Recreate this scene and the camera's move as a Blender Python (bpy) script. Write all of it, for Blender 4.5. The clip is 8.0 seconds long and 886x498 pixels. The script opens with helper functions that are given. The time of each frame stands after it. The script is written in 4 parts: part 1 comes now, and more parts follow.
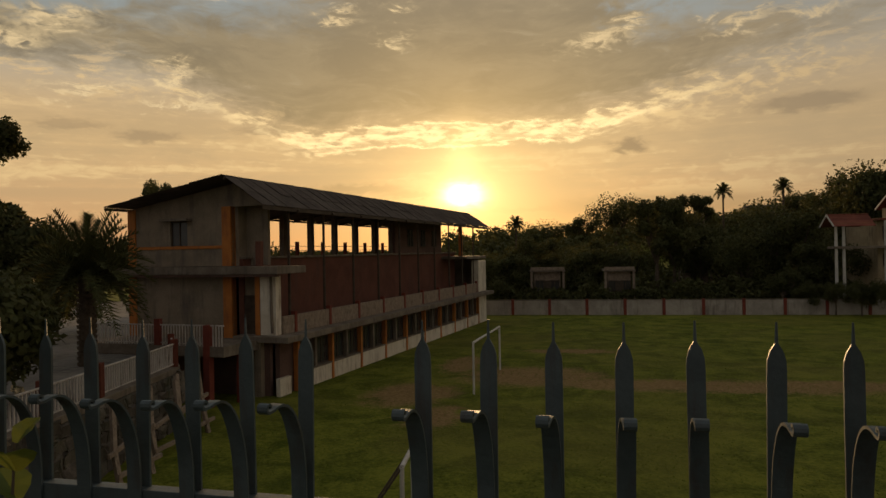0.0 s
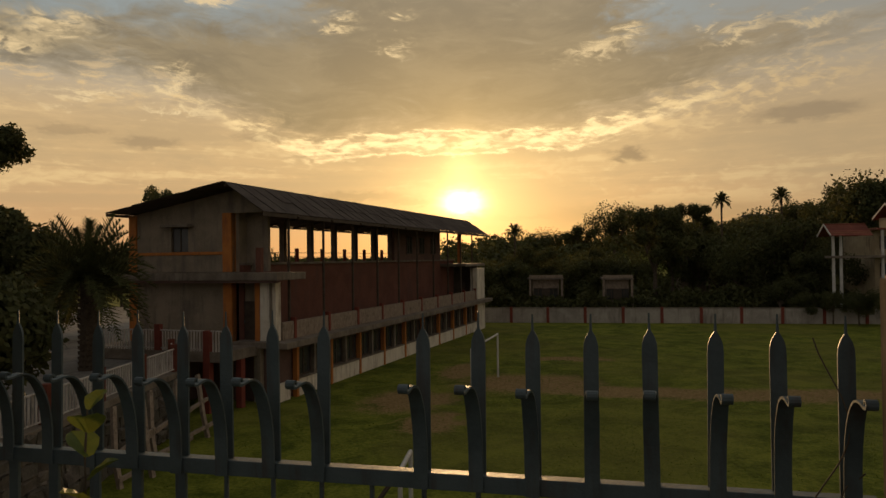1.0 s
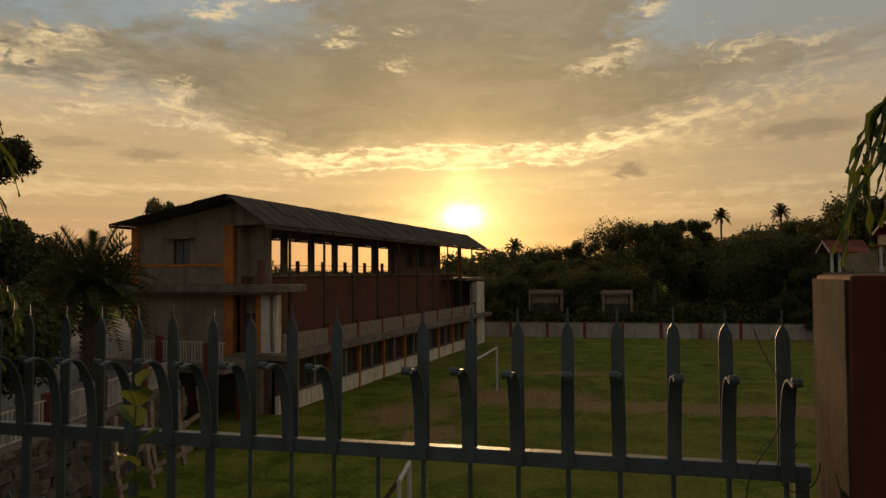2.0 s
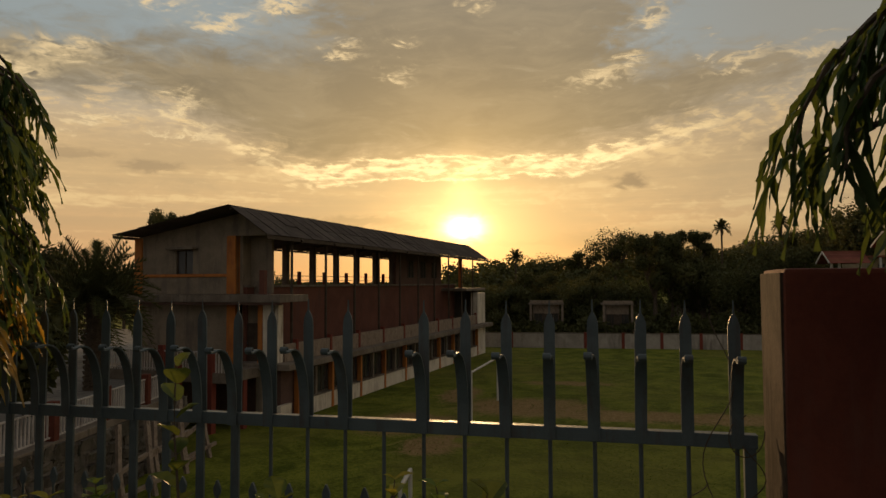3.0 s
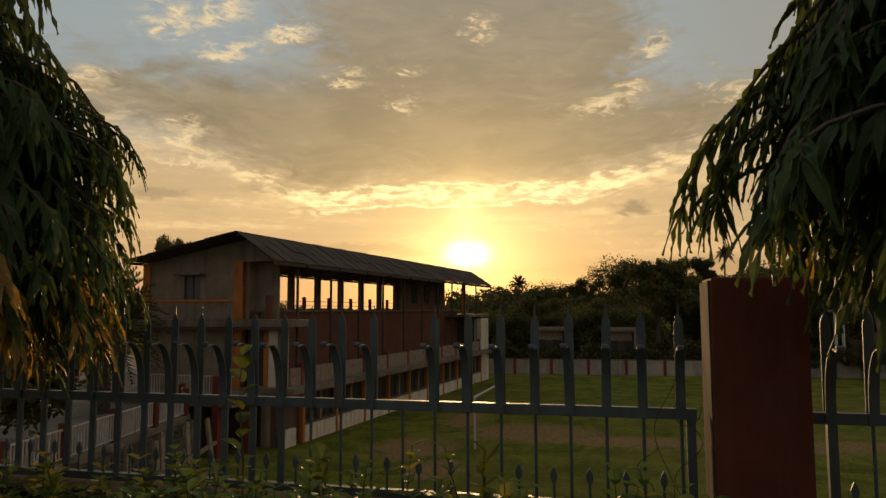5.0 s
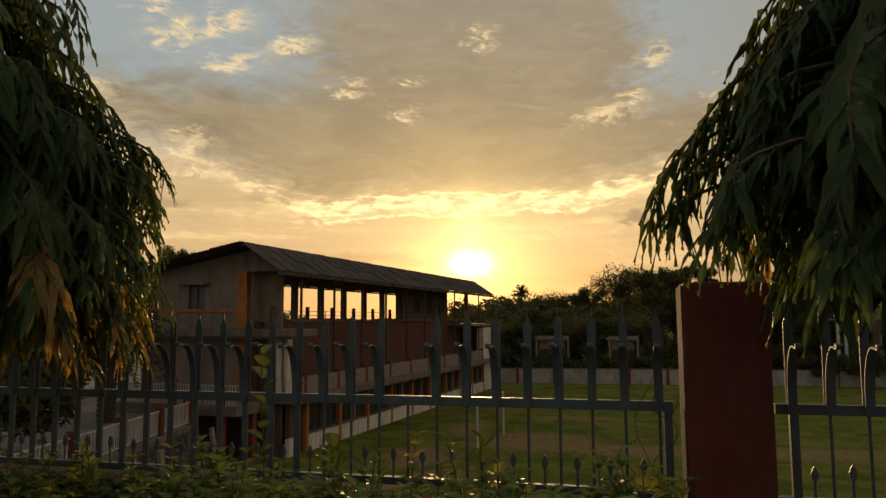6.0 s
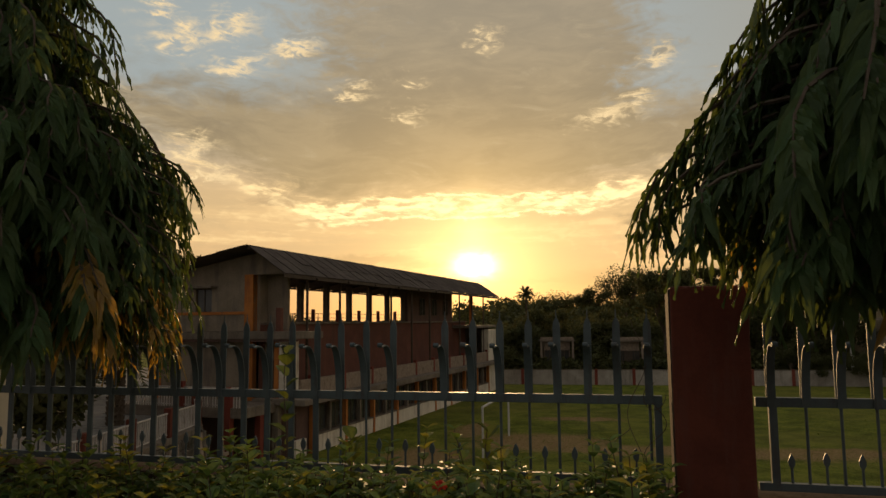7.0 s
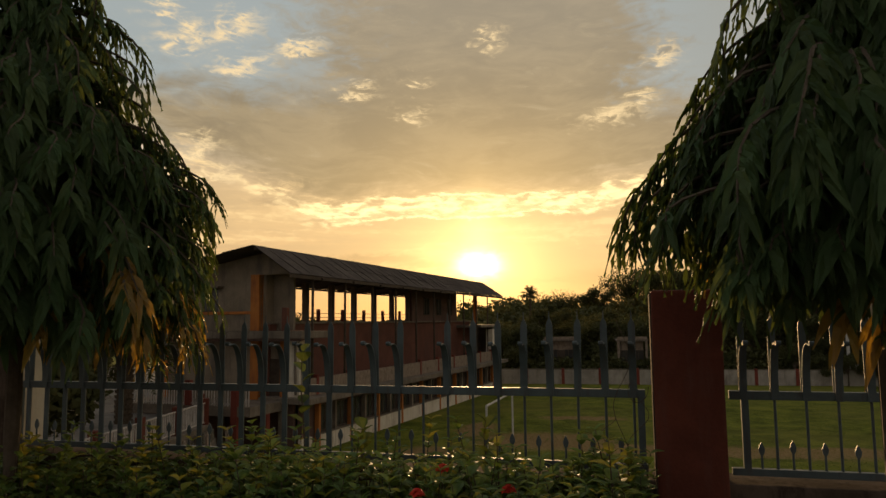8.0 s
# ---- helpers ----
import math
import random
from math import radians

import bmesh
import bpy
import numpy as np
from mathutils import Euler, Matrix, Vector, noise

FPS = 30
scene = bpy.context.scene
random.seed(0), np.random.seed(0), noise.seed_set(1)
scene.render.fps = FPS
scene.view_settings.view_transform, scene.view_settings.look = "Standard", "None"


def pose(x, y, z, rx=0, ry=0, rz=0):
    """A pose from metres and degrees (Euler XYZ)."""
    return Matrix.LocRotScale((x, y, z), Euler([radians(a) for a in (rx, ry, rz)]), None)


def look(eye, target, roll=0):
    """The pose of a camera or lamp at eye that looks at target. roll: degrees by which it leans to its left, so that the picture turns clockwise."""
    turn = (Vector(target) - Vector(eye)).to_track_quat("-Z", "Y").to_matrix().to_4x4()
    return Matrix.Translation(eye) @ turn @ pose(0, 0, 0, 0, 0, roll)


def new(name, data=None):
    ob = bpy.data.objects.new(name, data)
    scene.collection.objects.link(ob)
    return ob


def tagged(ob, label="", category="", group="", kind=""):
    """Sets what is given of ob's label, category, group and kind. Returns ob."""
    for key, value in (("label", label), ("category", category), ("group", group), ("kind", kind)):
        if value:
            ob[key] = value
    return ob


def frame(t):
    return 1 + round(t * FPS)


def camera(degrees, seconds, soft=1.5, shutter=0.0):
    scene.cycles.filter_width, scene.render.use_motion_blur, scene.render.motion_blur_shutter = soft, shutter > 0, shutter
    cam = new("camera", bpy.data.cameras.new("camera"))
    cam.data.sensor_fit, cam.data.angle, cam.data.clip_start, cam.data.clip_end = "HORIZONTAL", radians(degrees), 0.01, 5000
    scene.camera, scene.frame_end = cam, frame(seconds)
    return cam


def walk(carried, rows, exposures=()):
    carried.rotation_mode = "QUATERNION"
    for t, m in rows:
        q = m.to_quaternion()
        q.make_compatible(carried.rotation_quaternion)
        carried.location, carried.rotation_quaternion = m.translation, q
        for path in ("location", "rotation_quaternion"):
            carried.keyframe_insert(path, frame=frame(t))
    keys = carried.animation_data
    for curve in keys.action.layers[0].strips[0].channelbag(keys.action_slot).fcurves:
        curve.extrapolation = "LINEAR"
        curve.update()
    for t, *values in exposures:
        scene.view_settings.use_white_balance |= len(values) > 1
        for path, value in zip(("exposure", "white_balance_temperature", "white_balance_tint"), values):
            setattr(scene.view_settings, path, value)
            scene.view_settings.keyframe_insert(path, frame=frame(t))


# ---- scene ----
cam = camera(64.0, 8.0)
# camera path: seconds, eye, target, roll
PATH = [
    (0, (0.495, -1.310, 1.636), (0.014, 0.631, 1.642), -1.0),
    (0.5, (0.527, -1.439, 1.635), (0.047, 0.503, 1.648), -0.8),
    (1, (0.560, -1.560, 1.626), (0.082, 0.382, 1.653), -0.7),
    (1.5, (0.594, -1.690, 1.615), (0.116, 0.252, 1.659), -0.5),
    (2, (0.626, -1.807, 1.594), (0.148, 0.134, 1.661), -0.3),
    (3.5, (0.727, -2.207, 1.534), (0.245, -0.269, 1.646), -0.3),
    (4, (0.747, -2.349, 1.519), (0.263, -0.413, 1.649), -0.3),
    (4.5, (0.778, -2.479, 1.506), (0.292, -0.545, 1.655), -0.4),
    (5, (0.815, -2.600, 1.482), (0.327, -0.668, 1.655), -0.2),
    (6.5, (0.915, -2.987, 1.453), (0.415, -1.061, 1.657), -0.5),
    (7, (0.938, -3.105, 1.456), (0.432, -1.181, 1.661), -0.6),
    (7.5, (0.980, -3.247, 1.458), (0.469, -1.325, 1.663), -0.6),
    (8, (1.022, -3.390, 1.460), (0.504, -1.469, 1.664), -0.6),
]
walk(cam, [(t, look(eye, target, roll)) for t, eye, target, roll in PATH], [(0.0, -0.12), (3.5, -0.06), (8.0, 0.20)])

# ---------------------------------------------------------------- node helpers
class X:
    """A value in a node tree, with arithmetic."""
    tree = None

    def __init__(self, s):
        self.s = s

    def m(self, op, *others):
        n = X.tree.nodes.new("ShaderNodeMath")
        n.operation = op
        for i, o in enumerate((self, *others)):
            if isinstance(o, X):
                X.tree.links.new(o.s, n.inputs[i])
            else:
                n.inputs[i].default_value = o
        return X(n.outputs[0])

    def __add__(self, o): return self.m("ADD", o)
    def __sub__(self, o): return self.m("SUBTRACT", o)
    def __mul__(self, o): return self.m("MULTIPLY", o)
    def __truediv__(self, o): return self.m("DIVIDE", o)
    def inv(self): return (self * -1.0) + 1.0
    def gauss(self, c, w): return ((((self - c) / w).m("POWER", 2.0)) * -1.0).m("EXPONENT")

    def step(self, a, b):
        n = X.tree.nodes.new("ShaderNodeMapRange")
        n.interpolation_type = "SMOOTHSTEP"
        X.tree.links.new(self.s, n.inputs[0])
        n.inputs[1].default_value, n.inputs[2].default_value = a, b
        return X(n.outputs[0])


def mixc(f, a, b, blend="MIX"):
    n = X.tree.nodes.new("ShaderNodeMix")
    n.data_type, n.blend_type = "RGBA", blend
    for s, v in ((n.inputs[0], f), (n.inputs[6], a), (n.inputs[7], b)):
        if isinstance(v, X):
            X.tree.links.new(v.s, s)
        elif isinstance(v, tuple):
            s.default_value = (*v[:3], 1)
        else:
            s.default_value = v
    return X(n.outputs[2])


def noisev(vec, scale, detail=4.0, rough=0.55, dist=0.0):
    n = X.tree.nodes.new("ShaderNodeTexNoise")
    if vec is not None:
        X.tree.links.new(vec.s, n.inputs["Vector"])
    n.inputs["Scale"].default_value, n.inputs["Detail"].default_value = scale, detail
    n.inputs["Roughness"].default_value, n.inputs["Distortion"].default_value = rough, dist
    return X(n.outputs["Fac"])


def vec3(x, y, z):
    n = X.tree.nodes.new("ShaderNodeCombineXYZ")
    for i, v in enumerate((x, y, z)):
        if isinstance(v, X):
            X.tree.links.new(v.s, n.inputs[i])
        else:
            n.inputs[i].default_value = v
    return X(n.outputs[0])


# ---------------------------------------------------------------- sky and sun
SUN_AZ, SUN_EL = -12.2, 4.5


def build_sky():
    world = bpy.data.worlds.new("evening_sky")
    scene.world = world
    world.use_nodes = True
    tree = X.tree = world.node_tree
    tree.nodes.clear()
    tc = tree.nodes.new("ShaderNodeTexCoord")
    sep = tree.nodes.new("ShaderNodeSeparateXYZ")
    tree.links.new(tc.outputs["Generated"], sep.inputs[0])
    x, y, z = (X(sep.outputs[i]) for i in range(3))
    az = x.m("ARCTAN2", y) * 57.2958
    el = z.m("ARCSINE") * 57.2958
    n1 = noisev(vec3(az * 0.09, el * 0.2, 0.0), 1.0, 5, 0.55, 0.5) - 0.5
    n2 = noisev(vec3(az * 0.33, el * 0.8, 3.0), 1.0, 8, 0.62, 0.6) - 0.5
    n3 = noisev(vec3(az * 0.05, el * 0.55, 9.0), 1.0, 5, 0.6, 0.4) - 0.5
    n4 = noisev(vec3(az * 0.8, el * 1.8, 6.0), 1.0, 4, 0.5, 0.6) - 0.5
    da, de = az - SUN_AZ, el - SUN_EL
    dist = ((da * 0.8).m("POWER", 2.0) + de.m("POWER", 2.0)).m("SQRT")
    near = dist.step(32, 5)
    # the lower edge of the grey deck; streaks run along it
    base = (az.step(-24, -39) * 3.4 + az.step(-6, 20) * 4.6) + 9.9 - (az + 25.0).gauss(0, 4.0) * 0.7
    v = el - base
    flow = el - base * 0.45
    f1 = noisev(vec3(az * 0.11, flow * 0.34, 2.0), 1.0, 6, 0.6, 0.9) - 0.5
    f2 = noisev(vec3(az * 0.24, flow * 0.85, 5.0), 1.0, 8, 0.65, 1.1) - 0.5
    f3 = noisev(vec3(az * 0.32, flow * 1.5, 8.0), 1.0, 7, 0.65, 1.0) - 0.5
    # clear sky between the clouds
    col = mixc(el.step(-1, 9), (0.66, 0.345, 0.17), (0.72, 0.485, 0.235))
    col = mixc(el.step(9, 18), col, (0.33, 0.385, 0.41))
    col = mixc(da.m("ABSOLUTE").step(12, 45) * el.step(13, 2) * 0.30, col, (0.52, 0.36, 0.22))
    low = el.step(2, 6) * el.step(15, 9)
    col = mixc((n3 * 5 + n2 * 2).step(-0.7, 0.7).inv() * low * 0.40, col, (0.42, 0.31, 0.18))
    col = mixc((n3 * 5 + n4 * 2).step(0.1, 0.9) * low * 0.55, col, (0.95, 0.69, 0.34))
    # golden ruffled cloud to the right of the sun
    ruff = (az - 9.0).gauss(0, 8.5) * (el - 11.0 - (az - 4.0) * 0.16).gauss(0, 2.0)
    col = mixc(ruff.step(0.15, 0.7) * (n4 * 4 + n2 * 2.5).step(-0.25, 0.75) * 0.75, col, (0.95, 0.66, 0.31))
    col = mixc(ruff.step(0.15, 0.7) * (n2 * 4 - n4 * 2).step(0.15, 0.9) * 0.55, col, (0.42, 0.31, 0.185))
    # the high grey deck, open to the upper left and right
    edge = v - f1 * 3.0 - f2 * 2.2 - n2 * 1.8
    rag = n2 * 6.0 + n1 * 5.0
    gap_l = (el - 17.6 + rag).step(-1.8, 2.4) * (az + rag * 3.0 + n4 * 6).step(-20.0, -31.0)
    gap_r = (el - 16.4 + rag * 0.8).step(-1.4, 1.8) * (az + rag * 2.0 + n4 * 4).step(-1.0, 5.0)
    deck = edge.step(-0.7, 2.3) * (gap_l.m("MAXIMUM", gap_r) * 0.92).inv()
    grey = mixc((f1 * 3 + f2 * 1.8).step(-0.6, 0.6), (0.195, 0.15, 0.088), (0.32, 0.245, 0.14))
    grey = mixc(near * 0.40, grey, (0.46, 0.325, 0.145))
    grey = mixc(el.step(15, 26) * 0.55, grey, (0.34, 0.295, 0.225))
    grey = mixc((f2 * 4 + n2 * 3).step(0.3, 1.2) * 0.30, grey, (0.47, 0.38, 0.235))
    col = mixc(deck * 0.93, col, grey)
    # gold blotches where the deck thins on either side
    thin = v.gauss(-0.4, 1.9) * da.m("ABSOLUTE").step(8, 15)
    col = mixc(thin * (f2 * 4 + f3 * 2.5).step(0.05, 0.8) * 0.7, col, (0.84, 0.585, 0.285))
    # bright lower rim and its long filaments near the sun
    rim = edge.gauss(-0.1, 0.5) * (f3 * 3 + n4 * 3 + 0.45).step(0.1, 1.0) * dist.step(30, 7)
    col = mixc(rim * 0.85, col, mixc(near, (0.88, 0.66, 0.33), (1.35, 1.0, 0.50)))
    for lift, wide, far in ((0.50, 0.30, 21), (1.2, 0.18, 14), (-0.2, 0.16, 17)):
        fil = (v + lift - f1 * 2.2 - f2 * 1.6 - f3 * 1.0).gauss(0, wide) * (n4 * 3 + n2 * 3 + 0.7).step(0.0, 0.9) * dist.step(far, 6)
        col = mixc(fil, col, (1.6, 1.22, 0.62))
    # lit puffs
    for a, e, wa, we in ((-35.3, 21.5, 2.0, 0.75), (-31.7, 22.7, 1.8, 0.6), (-26.5, 21.5, 1.7, 0.5), (-31.2, 20.0, 2.2, 0.55), (-37.2, 23.0, 1.4, 0.5), (-42, 16.8, 2.6, 0.8), (-45, 15.2, 2.4, 0.7),
                         (-11.0, 22.3, 1.0, 0.5), (-17.0, 19.1, 0.8, 0.4), (-17.6, 16.6, 1.0, 0.5), (-22.0, 18.2, 1.2, 0.35), (-1.2, 16.0, 2.4, 0.55), (1.0, 17.0, 1.2, 0.35), (3.0, 20.0, 1.0, 0.6),
                         (6.8, 17.0, 0.6, 0.35), (9.5, 16.2, 1.9, 0.4), (14.0, 16.4, 2.2, 0.5), (-34.5, 13.6, 1.8, 0.4), (-40.0, 12.2, 3.0, 0.4), (-34.0, 11.4, 2.4, 0.3)):
        c = (az - a + n4 * 6.0).gauss(0, wa * 1.1) * (el - e + n2 * 5.5 + n4 * 1.5 - (az - a) * 0.12).gauss(0, we * 1.1)
        col = mixc(c.m("POWER", 1.4) * (n4 * 4 + 0.85).step(0.1, 1.0) * 0.9, col, (0.92, 0.70, 0.39))
    # small dark clouds
    for a, e, wa, we, f in ((0.9, 7.9, 1.7, 0.55, 0.95), (-36.5, 8.9, 2.4, 0.42, 0.5), (-41.5, 9.5, 2.4, 0.35, 0.4), (13.5, 10.2, 3.6, 0.7, 0.8), (-20, 5.1, 4.2, 0.40, 0.7), (-16.0, 4.6, 2.4, 0.3, 0.75), (-8, 3.2, 3.5, 0.2, 0.3), (3, 3.3, 9, 1.0, 0.45), (-28, 9.6, 2.0, 0.35, 0.4)):
        c = (az - a - n2 * 4.0).gauss(0, wa) * (el - e - n4 * 1.0).gauss(0, we)
        col = mixc(c.step(0.12, 0.75) * f, col, (0.30, 0.205, 0.118))
    # veil of light round the sun
    col = mixc(dist.gauss(0, 8.0) * 0.48, col, (1.0, 0.68, 0.27))
    glow = dist.gauss(0, 3.6) * 0.50 + (da.gauss(0, 1.4) * de.gauss(2.8, 3.0)) * 0.28
    col = mixc(1.0, col, mixc(glow, (0, 0, 0), (1.5, 0.98, 0.36)), "ADD")
    core = (((da * 0.78).m("POWER", 2.0) + (de * 1.35 + n4 * 1.5).m("POWER", 2.0)).m("SQRT")).gauss(0, 1.1)
    col = mixc(core, col, (5.0, 4.0, 2.2))
    col = mixc(az.step(-3, 15) * el.step(0, 6) * 0.42, col, (0.33, 0.255, 0.165))
    col = mixc(az.step(-6, 8) * el.step(5.5, 2.0) * 0.45, col, (0.36, 0.235, 0.125))
    col = mixc(1.0, col, (1.035, 1.0, 0.94), "MULTIPLY")
    # dimmer and bluer away from the sunset
    back = y.step(0.35, -0.6)
    col = mixc(back * 0.9, col, (0.28, 0.26, 0.245))
    over = el.step(26, 60)
    col = mixc(over * 0.85, col, (0.22, 0.212, 0.205))
    col = mixc(el.step(0.5, -2.0), col, (0.06, 0.05, 0.035))
    sky = tree.nodes.new("ShaderNodeTexSky")
    sky.sky_type, sky.sun_disc = "NISHITA", False
    sky.sun_elevation, sky.sun_rotation = radians(SUN_EL), radians(SUN_AZ)
    bg1, bg2 = tree.nodes.new("ShaderNodeBackground"), tree.nodes.new("ShaderNodeBackground")
    tree.links.new(col.s, bg1.inputs[0])
    tree.links.new(sky.outputs[0], bg2.inputs[0])
    bg1.inputs[1].default_value, bg2.inputs[1].default_value = SKY, 0.01
    add, out = tree.nodes.new("ShaderNodeAddShader"), tree.nodes.new("ShaderNodeOutputWorld")
    tree.links.new(bg1.outputs[0], add.inputs[0])
    tree.links.new(bg2.outputs[0], add.inputs[1])
    tree.links.new(add.outputs[0], out.inputs[0])


SKY = 0.9
build_sky()
sun = new("sun", bpy.data.lights.new("sun", "SUN"))
sun.data.energy, sun.data.angle, sun.data.color = 2.6, radians(1.6), (1.0, 0.62, 0.28)
sa, se = radians(SUN_AZ), radians(SUN_EL)
sun_way = Vector((math.sin(sa) * math.cos(se), math.cos(sa) * math.cos(se), math.sin(se)))
sun.matrix_world = Matrix.Translation(sun_way * 60) @ sun_way.to_track_quat("Z", "Y").to_matrix().to_4x4()


# ---------------------------------------------------------------- materials
def material(name, colours, scale=3.0, rough=(0.6, 0.9), bump=0.2, fine=40.0, metal=0.0, stain=None, stain_scale=0.7, spread=0.0, translucent=None, world_space=True, spec=0.2):
    """A surface with broad blotches, fine grain, optional stains, piece-to-piece spread."""
    mt = bpy.data.materials.new(name)
    mt.use_nodes = True
    tree = X.tree = mt.node_tree
    bsdf = tree.nodes["Principled BSDF"]
    geo, tc = tree.nodes.new("ShaderNodeNewGeometry"), tree.nodes.new("ShaderNodeTexCoord")
    pos = X(geo.outputs["Position"] if world_space else tc.outputs["Object"])
    big, small = noisev(pos, scale, 5, 0.6, 0.4), noisev(pos, fine, 4, 0.6)
    mix = (big * 0.7 + small * 0.3).step(0.32, 0.68)
    col = mixc(mix, colours[0], colours[1])
    if stain:
        sep = tree.nodes.new("ShaderNodeSeparateXYZ")
        tree.links.new(pos.s, sep.inputs[0])
        px, py, pz = (X(sep.outputs[i]) for i in range(3))
        streaks = noisev(vec3(px * 3.0, py * 3.0, pz * 0.35), stain_scale * 2, 5, 0.65)
        blots = noisev(pos, stain_scale, 4, 0.65)
        col = mixc((streaks * 0.6 + blots * 0.4).step(0.48, 0.66) * 0.75, col, stain)
    if spread:
        info = tree.nodes.new("ShaderNodeObjectInfo")
        isl = X(geo.outputs["Random Per Island"])
        r = (X(info.outputs["Random"]) + isl).m("FRACT")
        hsv = tree.nodes.new("ShaderNodeHueSaturation")
        tree.links.new(col.s, hsv.inputs["Color"])
        tree.links.new((r * spread + (1.0 - spread / 2)).s, hsv.inputs["Value"])
        tree.links.new(((r * 7.31).m("FRACT") * (spread * 0.06) + (0.5 - spread * 0.03)).s, hsv.inputs["Hue"])
        col = X(hsv.outputs[0])
    tree.links.new(col.s, bsdf.inputs["Base Color"])
    tree.links.new((small * (rough[1] - rough[0]) + rough[0]).s, bsdf.inputs["Roughness"])
    bsdf.inputs["Metallic"].default_value = metal
    bsdf.inputs["Specular IOR Level"].default_value = spec
    if bump:
        b = tree.nodes.new("ShaderNodeBump")
        b.inputs["Strength"].default_value, b.inputs["Distance"].default_value = bump, 0.01 if fine > 15 else 0.05
        tree.links.new((small + big * 0.5).s, b.inputs["Height"])
        tree.links.new(b.outputs[0], bsdf.inputs["Normal"])
    if translucent:
        tl = tree.nodes.new("ShaderNodeBsdfTranslucent")
        tree.links.new(mixc(0.65, col, translucent).s, tl.inputs[0])
        ms = tree.nodes.new("ShaderNodeMixShader")
        ms.inputs[0].default_value = 0.35
        tree.links.new(bsdf.outputs[0], ms.inputs[1])
        tree.links.new(tl.outputs[0], ms.inputs[2])
        tree.links.new(ms.outputs[0], tree.nodes["Material Output"].inputs[0])
    return mt


def grass_material():
    """Mown grass: tufts, mottling, broad tone changes and worn earth where feet wear it."""
    mt = bpy.data.materials.new("grass_ground")
    mt.use_nodes = True
    tree = X.tree = mt.node_tree
    bsdf = tree.nodes["Principled BSDF"]
    geo, sep = tree.nodes.new("ShaderNodeNewGeometry"), tree.nodes.new("ShaderNodeSeparateXYZ")
    pos = X(geo.outputs["Position"])
    tree.links.new(pos.s, sep.inputs[0])
    px, py = X(sep.outputs[0]), X(sep.outputs[1])
    broad, mid, fine = noisev(pos, 0.08, 4, 0.6, 0.5), noisev(pos, 0.55, 5, 0.65, 0.6), noisev(pos, 7.0, 4, 0.7)
    col = mixc((mid * 0.6 + fine * 0.4).step(0.38, 0.62), (0.06, 0.078, 0.007), (0.19, 0.195, 0.024))
    col = mixc(broad.step(0.40, 0.64) * 0.5, col, (0.16, 0.14, 0.03))
    wob = (mid - 0.5) * 3.2 + (fine - 0.5) * 0.8
    worn = None
    for cx, cy, rx, ry in ((-4.2, 36.5, 3.6, 2.8), (3.5, 34.8, 8.5, 1.5), (13, 36, 7, 1.2), (-9.2, 31, 1.9, 2.8), (-8.5, 40, 1.1, 3.2), (-7.0, 26.5, 1.3, 1.8), (-2.5, 46, 3.0, 0.9)):
        g = ((px - cx + wob) / rx).gauss(0, 1.0) * ((py - cy + wob) / ry).gauss(0, 1.0)
        worn = g if worn is None else worn.m("MAXIMUM", g)
    col = mixc((worn + (fine - 0.5) * 0.5).step(0.18, 0.6) * 0.9, col, mixc(fine.step(0.35, 0.65), (0.20, 0.12, 0.05), (0.31, 0.20, 0.09)))
    tree.links.new(col.s, bsdf.inputs["Base Color"])
    bsdf.inputs["Roughness"].default_value, bsdf.inputs["Specular IOR Level"].default_value = 0.95, 0.08
    b = tree.nodes.new("ShaderNodeBump")
    b.inputs["Strength"].default_value, b.inputs["Distance"].default_value = 0.8, 0.06
    tree.links.new((fine + mid).s, b.inputs["Height"])
    tree.links.new(b.outputs[0], bsdf.inputs["Normal"])
    return mt


GRASS = grass_material()
BLADE = material("grass_blade", ((0.07, 0.09, 0.01), (0.14, 0.155, 0.02)), 0.4, (0.6, 0.9), 0.0, 5.0, spread=0.4, translucent=(0.16, 0.20, 0.02))
IRON = material("painted_iron", ((0.056, 0.076, 0.081), (0.085, 0.11, 0.115)), 9.0, (0.42, 0.64), 0.15, 120.0, metal=0.0, stain=(0.06, 0.05, 0.045), stain_scale=6.0, spec=0.5)
PILLAR = material("red_oxide_plaster", ((0.10, 0.028, 0.017), (0.15, 0.042, 0.025)), 5.0, (0.75, 0.95), 0.3, 60.0, stain=(0.13, 0.05, 0.035), stain_scale=3.0)
PLASTER_OLD = material("weathered_plaster", ((0.22, 0.165, 0.12), (0.33, 0.255, 0.19)), 5.0, (0.8, 0.95), 0.12, 50.0, stain=(0.07, 0.05, 0.035), stain_scale=3.0)
FLANK = material("dirty_flank_plaster", ((0.065, 0.046, 0.033), (0.135, 0.098, 0.073)), 6.0, (0.85, 0.98), 0.15, 60.0, stain=(0.03, 0.02, 0.015), stain_scale=5.0, spec=0.03)
GREYWALL = material("grey_plaster", ((0.19, 0.15, 0.105), (0.29, 0.23, 0.165)), 0.8, (0.8, 0.98), 0.25, 14.0, stain=(0.12, 0.10, 0.085), stain_scale=0.5)
ORANGE = material("orange_paint", ((0.40, 0.135, 0.03), (0.50, 0.19, 0.045)), 1.2, (0.6, 0.85), 0.2, 20.0, stain=(0.25, 0.09, 0.04), stain_scale=0.9)
REDPOST = material("red_post_paint", ((0.16, 0.036, 0.024), (0.22, 0.055, 0.034)), 1.5, (0.6, 0.85), 0.2, 20.0, stain=(0.16, 0.05, 0.04), stain_scale=1.1)
